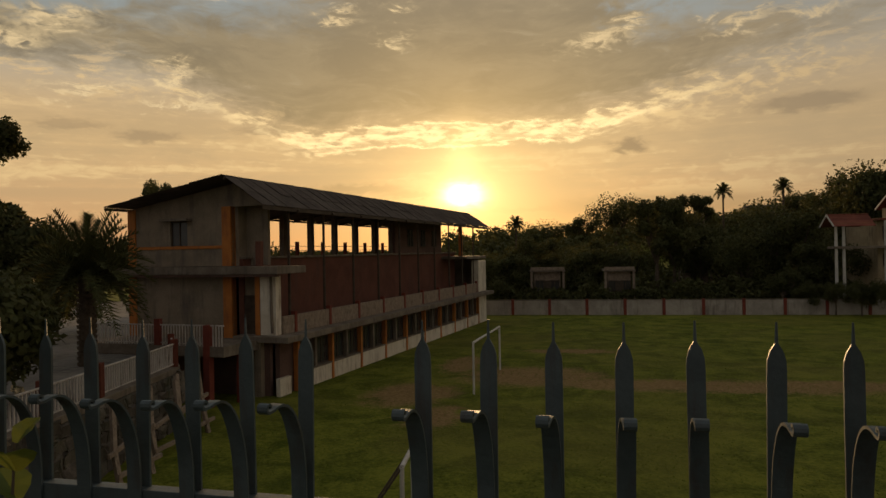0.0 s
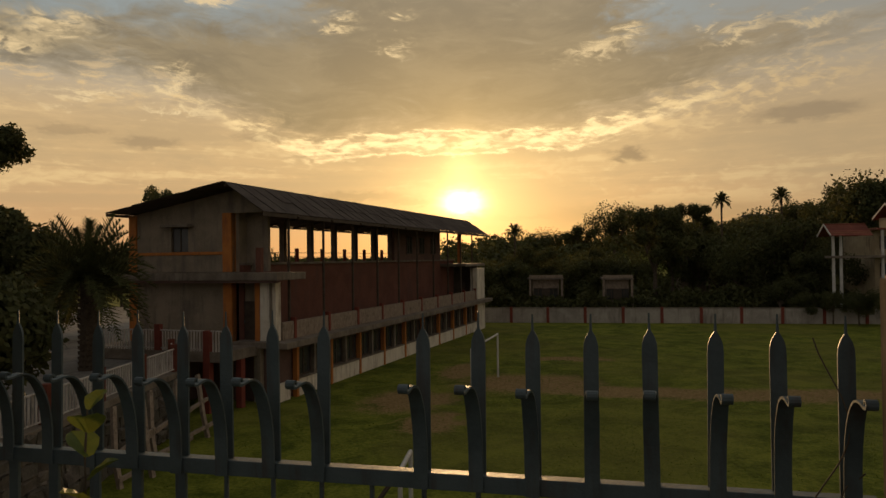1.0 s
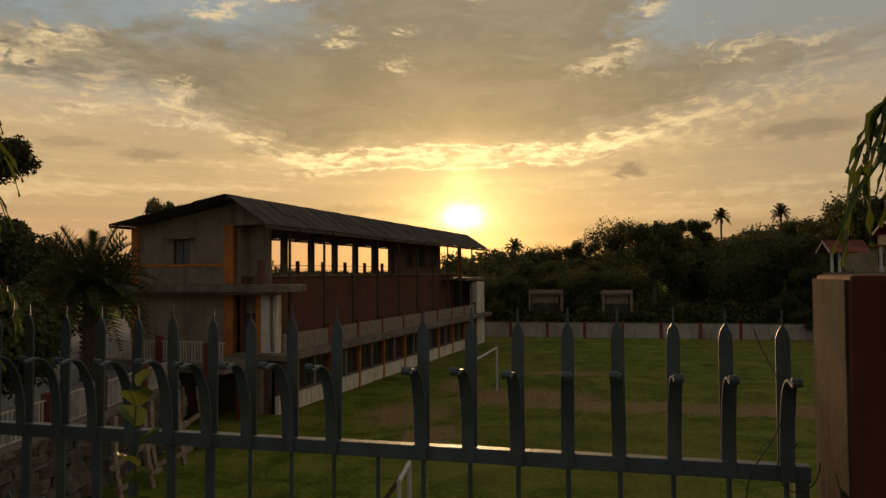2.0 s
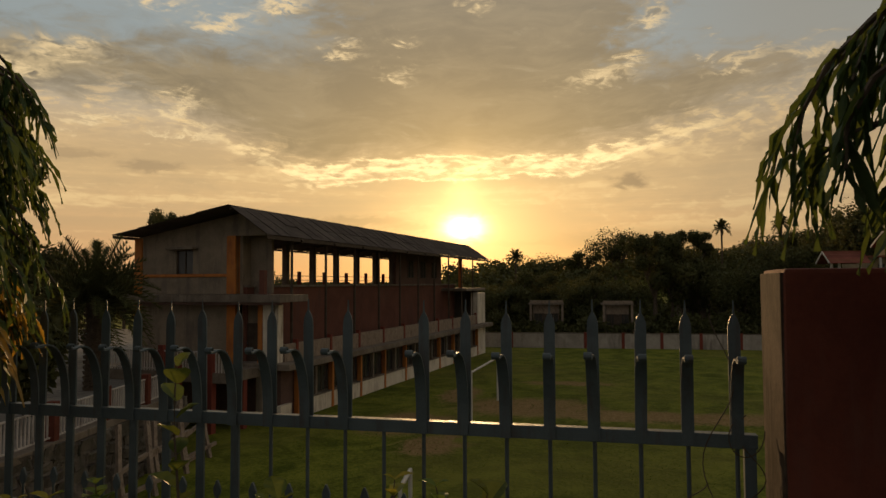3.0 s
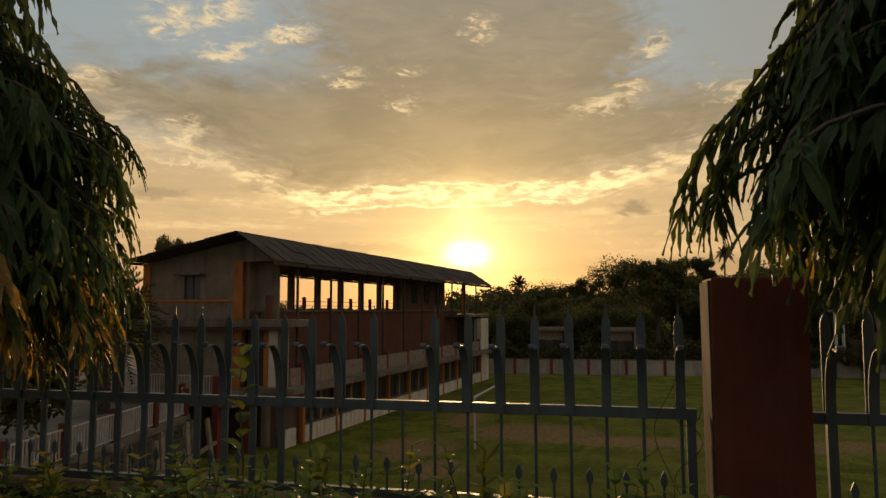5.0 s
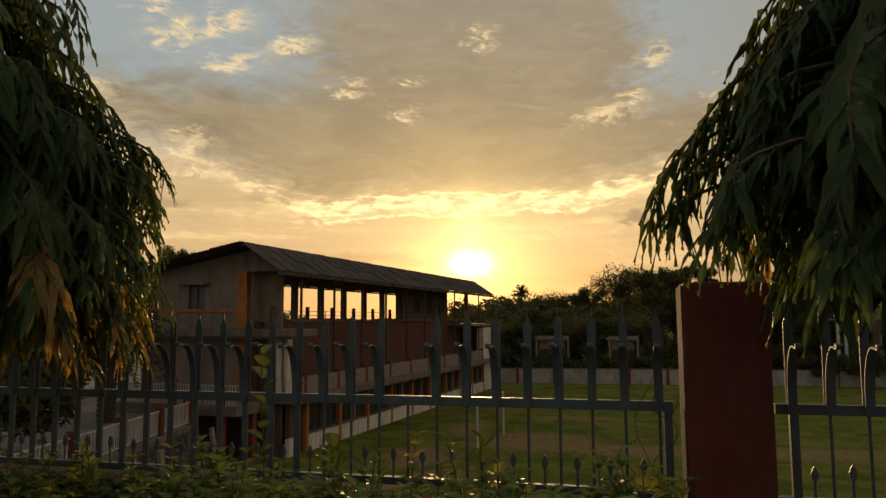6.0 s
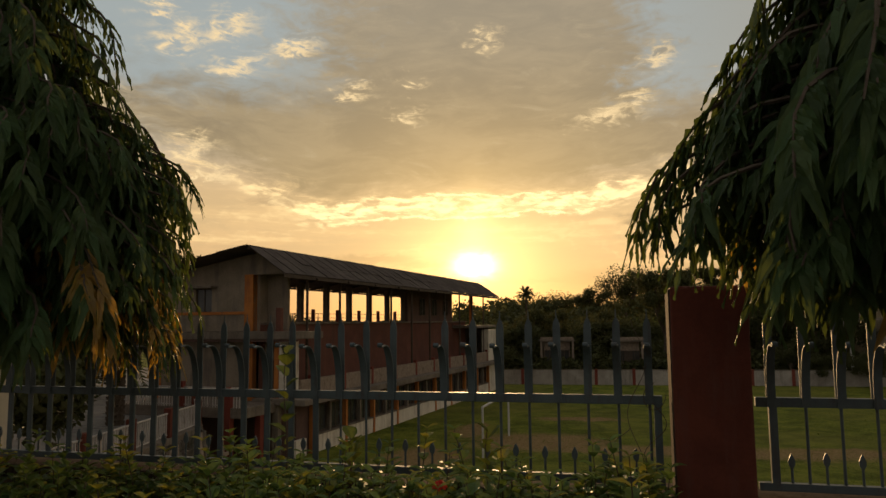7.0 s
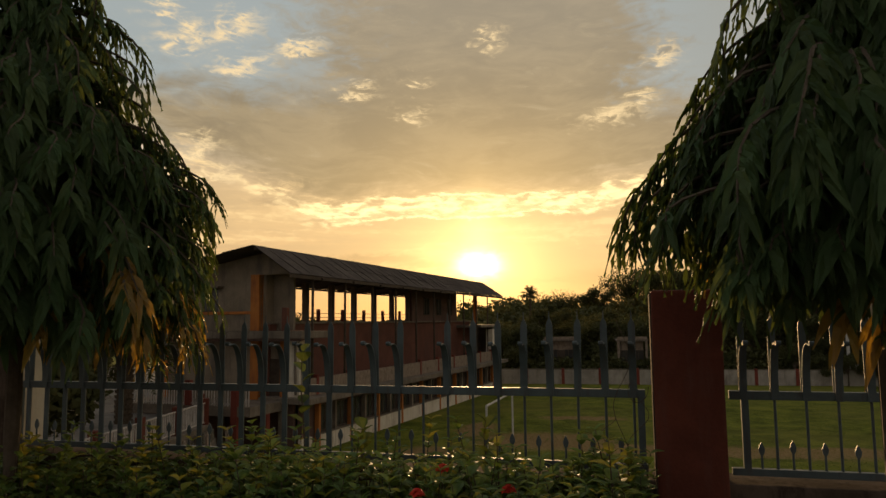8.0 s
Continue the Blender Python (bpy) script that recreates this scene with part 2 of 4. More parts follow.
BRICKRED = material("dull_red_wall", ((0.115, 0.046, 0.032), (0.175, 0.075, 0.05)), 0.7, (0.8, 0.95), 0.25, 10.0, stain=(0.12, 0.06, 0.045), stain_scale=0.5)
CREAM = material("cream_wash", ((0.60, 0.52, 0.40), (0.74, 0.66, 0.54)), 0.9, (0.75, 0.95), 0.2, 14.0, stain=(0.30, 0.22, 0.15), stain_scale=0.7)
VILLAWALL = material("dingy_cream_wall", ((0.30, 0.23, 0.14), (0.40, 0.32, 0.20)), 0.9, (0.75, 0.95), 0.2, 14.0, stain=(0.16, 0.12, 0.08), stain_scale=0.7)
DINGY = material("dingy_whitewash", ((0.27, 0.235, 0.20), (0.44, 0.39, 0.33)), 0.6, (0.8, 0.98), 0.3, 9.0, stain=(0.15, 0.125, 0.10), stain_scale=0.35)
CONCRETE = material("old_concrete", ((0.135, 0.105, 0.078), (0.24, 0.195, 0.15)), 1.1, (0.8, 0.98), 0.4, 16.0, stain=(0.09, 0.075, 0.06), stain_scale=0.8)
YARD = material("wet_concrete_yard", ((0.155, 0.135, 0.115), (0.25, 0.225, 0.195)), 0.5, (0.6, 0.95), 0.2, 3.0, stain=(0.05, 0.045, 0.04), stain_scale=0.4, spec=0.2)
SHEET = material("weathered_roof_sheet", ((0.085, 0.066, 0.052), (0.145, 0.115, 0.092)), 0.7, (0.55, 0.8), 0.2, 9.0, stain=(0.065, 0.05, 0.045), stain_scale=0.6, spread=0.12)
DARKWOOD = material("dark_joinery", ((0.05, 0.035, 0.025), (0.09, 0.065, 0.045)), 3.0, (0.5, 0.75), 0.2, 40.0)
WHITE = material("white_paint", ((0.46, 0.43, 0.39), (0.60, 0.57, 0.52)), 2.0, (0.45, 0.7), 0.1, 30.0, stain=(0.42, 0.36, 0.30), stain_scale=1.0)
RAILPAINT = material("dusty_rail_paint", ((0.42, 0.37, 0.33), (0.56, 0.50, 0.45)), 2.0, (0.6, 0.85), 0.1, 30.0, stain=(0.12, 0.09, 0.07), stain_scale=1.0)
STONE = material("rubble_stone", ((0.075, 0.064, 0.052), (0.16, 0.135, 0.11)), 1.5, (0.85, 1.0), 0.5, 14.0, stain=(0.05, 0.055, 0.035), stain_scale=0.8, spread=0.5)
BARK = material("bark", ((0.07, 0.05, 0.035), (0.13, 0.10, 0.07)), 6.0, (0.85, 1.0), 0.6, 40.0)
LEAF = material("mast_leaf", ((0.036, 0.066, 0.022), (0.07, 0.11, 0.04)), 3.0, (0.45, 0.65), 0.05, 60.0, spread=0.6, translucent=(0.15, 0.18, 0.025), spec=0.18)
LEAF_Y = material("yellowing_leaf", ((0.20, 0.13, 0.02), (0.32, 0.20, 0.03)), 8.0, (0.4, 0.6), 0.05, 60.0, spread=0.4, translucent=(0.75, 0.42, 0.05), spec=0.5)
HEDGE = material("hedge_leaf", ((0.062, 0.112, 0.024), (0.125, 0.18, 0.044)), 3.0, (0.42, 0.6), 0.05, 60.0, spread=0.55, translucent=(0.20, 0.27, 0.045), spec=0.3)
HEDGE_Y = material("young_hedge_leaf", ((0.11, 0.155, 0.02), (0.20, 0.22, 0.035)), 6.0, (0.42, 0.6), 0.05, 60.0, spread=0.4, translucent=(0.60, 0.50, 0.06), spec=0.3)
SHOOT = material("shoot_leaf", ((0.06, 0.095, 0.016), (0.12, 0.15, 0.03)), 6.0, (0.4, 0.6), 0.05, 60.0, spread=0.4, translucent=(0.17, 0.18, 0.03))
PETAL = material("red_petal", ((0.55, 0.03, 0.025), (0.70, 0.07, 0.04)), 20.0, (0.5, 0.7), 0.0, 80.0, translucent=(0.7, 0.08, 0.05))
FARLEAF = material("tree_foliage", ((0.05, 0.056, 0.02), (0.115, 0.115, 0.04)), 0.25, (0.6, 0.9), 0.0, 3.0, spread=0.6, translucent=(0.07, 0.062, 0.016))
TILE = material("red_roof_tile", ((0.16, 0.05, 0.032), (0.24, 0.08, 0.05)), 0.8, (0.7, 0.9), 0.2, 8.0, spread=0.3)
GLASS = material("dusty_glass", ((0.025, 0.026, 0.028), (0.05, 0.05, 0.05)), 1.0, (0.08, 0.25), 0.0, 20.0, spec=0.5)
WATER = material("puddle_water", ((0.02, 0.02, 0.018), (0.03, 0.03, 0.026)), 1.0, (0.03, 0.10), 0.0, 4.0, spec=0.5)
# plaster for recessed walls, with the shade of the voids in its colour
VOIDSHADE = material("void_shade_plaster", ((0.10, 0.06, 0.05), (0.15, 0.09, 0.07)), 0.8, (0.85, 1.0), 0.2, 10.0)


# ---------------------------------------------------------------- mesh helpers
def mesh_of(bm, name, mat, smooth=False):
    me = bpy.data.meshes.new(name)
    bm.to_mesh(me)
    bm.free()
    if mat:
        me.materials.append(mat)
    if smooth:
        for p in me.polygons:
            p.use_smooth = True
    return me


def part(name, bm, mat, parent=None, label="", m=None, smooth=False):
    me = bm if isinstance(bm, bpy.types.Mesh) else mesh_of(bm, name, mat, smooth)
    ob = new(name, me)
    if parent:
        ob.parent = parent
    if m is not None:
        ob.matrix_basis = m
    if label:
        tagged(ob, label)
    return ob


def thing(name, label, category, m=None, group="", kind=""):
    ob = new(name)
    ob.empty_display_size = 0.2
    if m is not None:
        ob.matrix_basis = m
    return tagged(ob, label, category, group, kind)


def box(x0, y0, z0, x1, y1, z1, bevel=0.0, bm=None):
    bm = bm or bmesh.new()
    r = bmesh.ops.create_cube(bm, size=1)
    vs = r["verts"]
    for v in vs:
        v.co = Vector(((x0 + x1) / 2 + v.co.x * (x1 - x0), (y0 + y1) / 2 + v.co.y * (y1 - y0), (z0 + z1) / 2 + v.co.z * (z1 - z0)))
    if bevel:
        es = {e for v in vs for e in v.link_edges}
        bmesh.ops.bevel(bm, geom=list(es), offset=bevel, segments=2, affect="EDGES", profile=0.6)
    return bm


def tube(bm, pts, radii, n=8, cap=True):
    """A round tube through points."""
    rings = []
    for i, p in enumerate(pts):
        p = Vector(p)
        a, b = Vector(pts[max(i - 1, 0)]), Vector(pts[min(i + 1, len(pts) - 1)])
        q = (b - a).to_track_quat("Z", "Y")
        r = radii[i] if isinstance(radii, (list, tuple)) else radii
        rings.append([bm.verts.new(p + q @ Vector((r * math.cos(2 * math.pi * k / n), r * math.sin(2 * math.pi * k / n), 0))) for k in range(n)])
    for a, b in zip(rings, rings[1:]):
        for k in range(n):
            bm.faces.new((a[k], a[(k + 1) % n], b[(k + 1) % n], b[k]))
    if cap:
        bm.faces.new(rings[0][::-1])
        bm.faces.new(rings[-1])
    return bm


def sheet_mesh(name, verts, faces, mat, smooth=False):
    me = bpy.data.meshes.new(name)
    me.from_pydata(verts, [], faces)
    me.materials.append(mat)
    if smooth:
        for p in me.polygons:
            p.use_smooth = True
    me.update()
    return me


def strip(bm, pts, widths, t, across=Vector((1, 0, 0))):
    """A flat bar bent along points, of width along `across` and thickness t."""
    rings = []
    for i, p in enumerate(pts):
        p = Vector(p)
        d = (Vector(pts[min(i + 1, len(pts) - 1)]) - Vector(pts[max(i - 1, 0)])).normalized()
        nrm = d.cross(across).normalized() * (t / 2)
        w = across * (widths[i] / 2 if isinstance(widths, (list, tuple)) else widths / 2)
        rings.append([bm.verts.new(p + a) for a in (w + nrm, -w + nrm, -w - nrm, w - nrm)])
    for a, b in zip(rings, rings[1:]):
        for k in range(4):
            bm.faces.new((a[k], a[(k + 1) % 4], b[(k + 1) % 4], b[k]))
    bm.faces.new(rings[0][::-1])
    bm.faces.new(rings[-1])
    return bm

# ---------------------------------------------------------------- ground, terrace, yard
FIELD = -5.1
YARD_Z = -2.85
rng = random.Random(4)


def ground_sheet():
    """One sheet from the field to the horizon, with a wooded rise to the north-east."""
    xs = sorted({*[i * 6.0 for i in range(-20, 21)], *[s * 120 * 1.35 ** k for k in range(1, 11) for s in (-1, 1)]})
    ys = sorted({*[i * 6.0 for i in range(-3, 28)], *[162 * 1.3 ** k for k in range(1, 12)], -200, -1500})
    vs, fs = [], []
    for y in ys:
        for x in xs:
            z = FIELD
            d = math.hypot(x, y)
            if y > 88 and d < 1800:
                a = math.degrees(math.atan2(x, y))
                climb = min(1, max(0, (y - 88) / 150.0))
                z += climb * climb * (3 - 2 * climb) * (6 + 11 / (1 + math.exp(-(a - 6) / 5.0))) * min(1, max(0, (1800 - d) / 900))
                z += climb * 2.0 * noise.noise(Vector((x * 0.02, y * 0.02, 0)))
            vs.append((x, y, z))
    w = len(xs)
    fs = [(j * w + i, j * w + i + 1, (j + 1) * w + i + 1, (j + 1) * w + i) for j in range(len(ys) - 1) for i in range(w - 1)]
    ob = new("ground", sheet_mesh("ground", vs, fs, GRASS, True))
    tagged(ob, "mown green sports field with worn patches, rising to hills", "ground", kind="structure")


def climb_z(x, y):
    d = math.hypot(x, y)
    if y <= 88:
        return FIELD
    a = math.degrees(math.atan2(x, y))
    c = min(1, max(0, (y - 88) / 150.0))
    return FIELD + c * c * (3 - 2 * c) * (6 + 11 / (1 + math.exp(-(a - 6) / 5.0))) * min(1, max(0, (1800 - d) / 900)) - 1.0


ground_sheet()


def grass_tufts():
    """Blades and tufts over the part of the field the camera looks on."""
    r = random.Random(8)
    vs, fs = [], []
    for _ in range(60000):
        y = 8 + 62 * r.random() ** 1.3
        x = -13 + r.random() * (20 + 0.62 * y)
        if noise.noise(Vector((x * 0.25, y * 0.25, 2))) < -0.15:
            continue
        h, w, a = r.uniform(0.02, 0.055), r.uniform(0.012, 0.03), r.uniform(0, 6.28)
        c, s = math.cos(a) * w, math.sin(a) * w
        k = len(vs)
        lx, ly = r.uniform(-0.12, 0.12), r.uniform(-0.12, 0.12)
        vs += [(x - c, y - s, FIELD - 0.01), (x + c, y + s, FIELD - 0.01), (x + lx, y + ly, FIELD + h)]
        fs.append((k, k + 1, k + 2))
    tagged(new("grass", sheet_mesh("grass", vs, fs, BLADE)), "short uneven green grass tufts on the field", "grass", kind="stuff")


grass_tufts()

# terrace on which the camera stands, with the wall that carries the fence
tagged(part("terrace", box(-40, -30, FIELD - 0.5, 40, 0.16, 0.0), CONCRETE), "raised garden terrace behind the fence", "terrace", kind="structure")
fence_wall = thing("fence_wall", "low plastered wall under the iron fence", "wall", kind="structure")
part("coping", box(-12, -0.11, 0.70, 12, 0.15, 0.765, 0.012), FLANK, fence_wall)
part("wall_body", box(-12, -0.08, 0.0, 12, 0.12, 0.70), PLASTER_OLD, fence_wall)

# paved yard along the school, one storey above the field, held by a retaining wall
EDGE = [(-10.5, 0.16), (-12.8, 6.0), (-14.6, 14.6), (-16.6, 23.3), (-19.2, 26.6)]


def yard():
    poly = EDGE + [(-24.4, 26.9), (-26, 60), (-90, 60), (-90, 0.16)]
    bm = bmesh.new()
    top = [bm.verts.new((x, y, YARD_Z)) for x, y in poly]
    low = [bm.verts.new((x, y, FIELD - 0.3)) for x, y in poly]
    bm.faces.new(top)
    n = len(poly)
    for i in range(n):
        bm.faces.new((top[i], low[i], low[(i + 1) % n], top[(i + 1) % n]))
    tagged(part("yard", bm, YARD), "damp grey concrete yard beside the school", "yard", kind="structure")


yard()


def retaining_wall():
    root = thing("retaining_wall", "rough stained rubble retaining wall below the yard", "wall", kind="structure")
    r = random.Random(2)
    kinds = []
    for k in range(5):
        bm = box(-0.5, -0.5, -0.5, 0.5, 0.5, 0.5, 0.16)
        for v in bm.verts:
            v.co += Vector((r.uniform(-1, 1), r.uniform(-1, 1), r.uniform(-1, 1))) * 0.13
        kinds.append(mesh_of(bm, "stone", STONE))
    count = 0
    for (x0, y0), (x1, y1) in zip(EDGE[1:], EDGE[2:]):
        L = math.hypot(x1 - x0, y1 - y0)
        yaw = math.degrees(math.atan2(y1 - y0, x1 - x0))
        z = FIELD
        while z < YARD_Z - 0.25:
            h = r.uniform(0.30, 0.46)
            s = r.uniform(-0.4, 0)
            while s < L:
                w = r.uniform(0.45, 0.95)
                if count < 300:
                    c = s + w / 2
                    part("stone", kinds[r.randrange(5)], None, root,
                         m=pose(x0 + (x1 - x0) * c / L + 0.02, y0 + (y1 - y0) * c / L, z + h / 2, r.uniform(-4, 4), r.uniform(-7, 7), yaw + r.uniform(-6, 6)) @ Matrix.Diagonal((w * 0.97, r.uniform(0.3, 0.5), h * 0.96, 1)))
                    count += 1
                s += w
            z += h
    # concrete kerb along the top
    for (x0, y0), (x1, y1) in zip(EDGE[1:], EDGE[2:]):
        L = math.hypot(x1 - x0, y1 - y0)
        part("kerb", box(0, -0.2, -0.10, L, 0.16, 0.12, 0.02), CONCRETE, root, m=pose(x0, y0, YARD_Z, 0, 0, math.degrees(math.atan2(y1 - y0, x1 - x0))))


def puddle(cx, cy, rx, ry, turn, seed):
    """A shallow film of rain water on the yard."""
    r = random.Random(seed)
    ph = [r.uniform(0, 6.28) for _ in range(3)]
    n = 36
    ring = []
    for i in range(n):
        a = 2 * math.pi * i / n
        q = 1 + 0.2 * math.sin(2 * a + ph[0]) + 0.12 * math.sin(5 * a + ph[1]) + 0.06 * math.sin(11 * a + ph[2])
        u, v = rx * q * math.cos(a), ry * q * math.sin(a)
        ring.append((cx + u * math.cos(turn) - v * math.sin(turn), cy + u * math.sin(turn) + v * math.cos(turn), YARD_Z + 0.001))
    vs = [(cx, cy, YARD_Z + 0.012)] + [(cx + (x - cx) * 0.96, cy + (y - cy) * 0.96, YARD_Z + 0.012) for x, y, _ in ring] + ring
    fs = [(0, 1 + i, 1 + (i + 1) % n) for i in range(n)] + [(1 + i, 1 + n + i, 1 + n + (i + 1) % n, 1 + (i + 1) % n) for i in range(n)]
    tagged(new("puddle", sheet_mesh("puddle", vs, fs, WATER)), "shallow rain puddle reflecting the sky on the yard", "puddle", group="puddles", kind="structure")


puddle(-28.2, 27.2, 3.4, 1.7, -0.75, 1)
puddle(-25.6, 23.0, 1.8, 0.4, -0.7, 2)
puddle(-19.4, 18.6, 1.0, 0.25, -0.7, 3)


def railing(pts, name, label, z, gap=0.16, height=0.92, post_every=2.6):
    root = thing(name, label, "railing")
    bal = mesh_of(box(-0.02, -0.02, 0.1, 0.02, 0.02, height - 0.03), "baluster", RAILPAINT)
    pst = mesh_of(box(-0.13, -0.13, 0, 0.13, 0.13, height + 0.16, 0.015), "post", PILLAR)
    for (x0, y0), (x1, y1) in zip(pts, pts[1:]):
        L = math.hypot(x1 - x0, y1 - y0)
        yaw = math.degrees(math.atan2(y1 - y0, x1 - x0))
        m0 = pose(x0, y0, z, 0, 0, yaw)
        part("handrail", box(0, -0.035, height - 0.05, L, 0.035, height, 0.01), RAILPAINT, root, m=m0)
        part("bottom_rail", box(0, -0.025, 0.08, L, 0.025, 0.12), RAILPAINT, root, m=m0)
        n = max(1, round(L / post_every))
        for i in range(n):
            part("post", pst, None, root, m=m0 @ Matrix.Translation((L * i / n, 0, 0)))
        k = int(L / gap)
        for i in range(k):
            part("baluster", bal, None, root, m=m0 @ Matrix.Translation(((i + 0.5) * L / k, 0, 0)))
    return root


def broken_frame(x, y, yaw):
    """An old concrete frame leaning on the retaining wall."""
    root = thing("concrete_frame", "old broken concrete frame leaning on the retaining wall", "frame", pose(x, y, FIELD, 0, 0, yaw))
    for x0, x1 in ((-0.75, -0.35), (0.45, 0.75)):
        part("upright", strip(bmesh.new(), [(x0, -0.9, -0.1), (x0 * 0.9 + x1 * 0.1, -0.6, 0.9), (x1, -0.1, 2.3)], 0.14, 0.14), PLASTER_OLD, root)
    part("crossbeam", strip(bmesh.new(), [(-0.95, -0.66, 0.85), (0, -0.5, 1.15), (0.95, -0.4, 1.35)], 0.12, 0.12, Vector((0, 0, 1))), PLASTER_OLD, root)
    part("crossbeam", strip(bmesh.new(), [(-0.8, -0.85, 0.25), (0.9, -0.75, 0.45)], 0.12, 0.12, Vector((0, 0, 1))), PLASTER_OLD, root)


broken_frame(-14.6, 17.6, 78)
broken_frame(-15.2, 20.2, 76)
broken_frame(-15.7, 22.4, 80)

# ---------------------------------------------------------------- the school
SCHOOL = pose(-15.04, 29.28, 0, 0, 0, -4.83)
BAYS = [1.55 + 3.6 * k for k in range(10)]
HALL_BAYS = [4.65 + 3.65 * k for k in range(9)]
EAVE_X, EAVE_Z, RIDGE_X, RIDGE_Z, LEFT_X, LEFT_Z = 0.1, 3.84, -2.0, 5.26, -8.9, 4.02


def window(parent, x0, x1, z0, z1, y, axis="front"):
    """A framed window of two panes; axis side: along the long wall."""
    bm = bmesh.new()
    f = 0.06
    spans = [(x0, x0 + f, z0, z1), (x1 - f, x1, z0, z1), (x0 + f, x1 - f, z0, z0 + f), (x0 + f, x1 - f, z1 - f, z1), ((x0 + x1) / 2 - f / 2, (x0 + x1) / 2 + f / 2, z0 + f, z1 - f)]
    for a, b, c, d in spans:
        box(a, -0.04, c, b, 0.04, d, bm=bm)
    turn = Matrix.Translation((0, y, 0)) if axis == "front" else Matrix.Translation((y, 0, 0)) @ Matrix.Rotation(math.pi / 2, 4, "Z")
    w = part("window", bm, DARKWOOD, parent, m=turn)
    for a, b in ((x0 + f, (x0 + x1) / 2 - f / 2), ((x0 + x1) / 2 + f / 2, x1 - f)):
        part("pane", box(a, -0.008, z0 + f, b, 0.008, z1 - f), GLASS, w)
    return w


def roof_part(parent, y0, y1):
    """Corrugated sheets in two slopes, each sheet a piece."""
    def slope(xa, za, xb, zb, n_rows, name):
        L = math.hypot(xb - xa, zb - za)
        ux, uz = (xb - xa) / L, (zb - za) / L
        nx, nz = -uz, ux
        if nz < 0:
            nx, nz = -nx, -nz
        wide = 1.05
        cnt = round((y1 - y0) / wide)
        w = (y1 - y0) / cnt
        for row in range(n_rows):
            s0, s1 = L * row / n_rows, L * (row + 1) / n_rows + (0.12 if row < n_rows - 1 else 0.0)
            vs, fs = [], []
            waves, steps = 7, 28
            for i in range(steps + 1):
                yy = (w + 0.05) * i / steps
                h = 0.022 * math.cos(2 * math.pi * waves * i / steps) + 0.03
                for s, lift in ((s0, 0.0 if row == 0 else 0.0), (s1, 0.016)):
                    b = h + lift + 0.012 * (n_rows - row)
                    vs.append((xa + ux * s + nx * b, yy, za + uz * s + nz * b))
                    vs.append((xa + ux * s + nx * (b - 0.008), yy, za + uz * s + nz * (b - 0.008)))
            for i in range(steps):
                k = i * 4
                fs += [(k, k + 2, k + 6, k + 4), (k + 1, k + 5, k + 7, k + 3), (k + 2, k + 3, k + 7, k + 6), (k, k + 4, k + 5, k + 1)]
            me = sheet_mesh("roof_sheet", vs, fs, SHEET)
            for c in range(cnt):
                part("roof_sheet", me, None, parent, m=pose(rng.uniform(-0.02, 0.02), y0 + c * w, rng.uniform(-0.008, 0.008)))
    slope(RIDGE_X, RIDGE_Z, EAVE_X, EAVE_Z, 2, "right")
    slope(RIDGE_X, RIDGE_Z, LEFT_X, LEFT_Z, 4, "left")


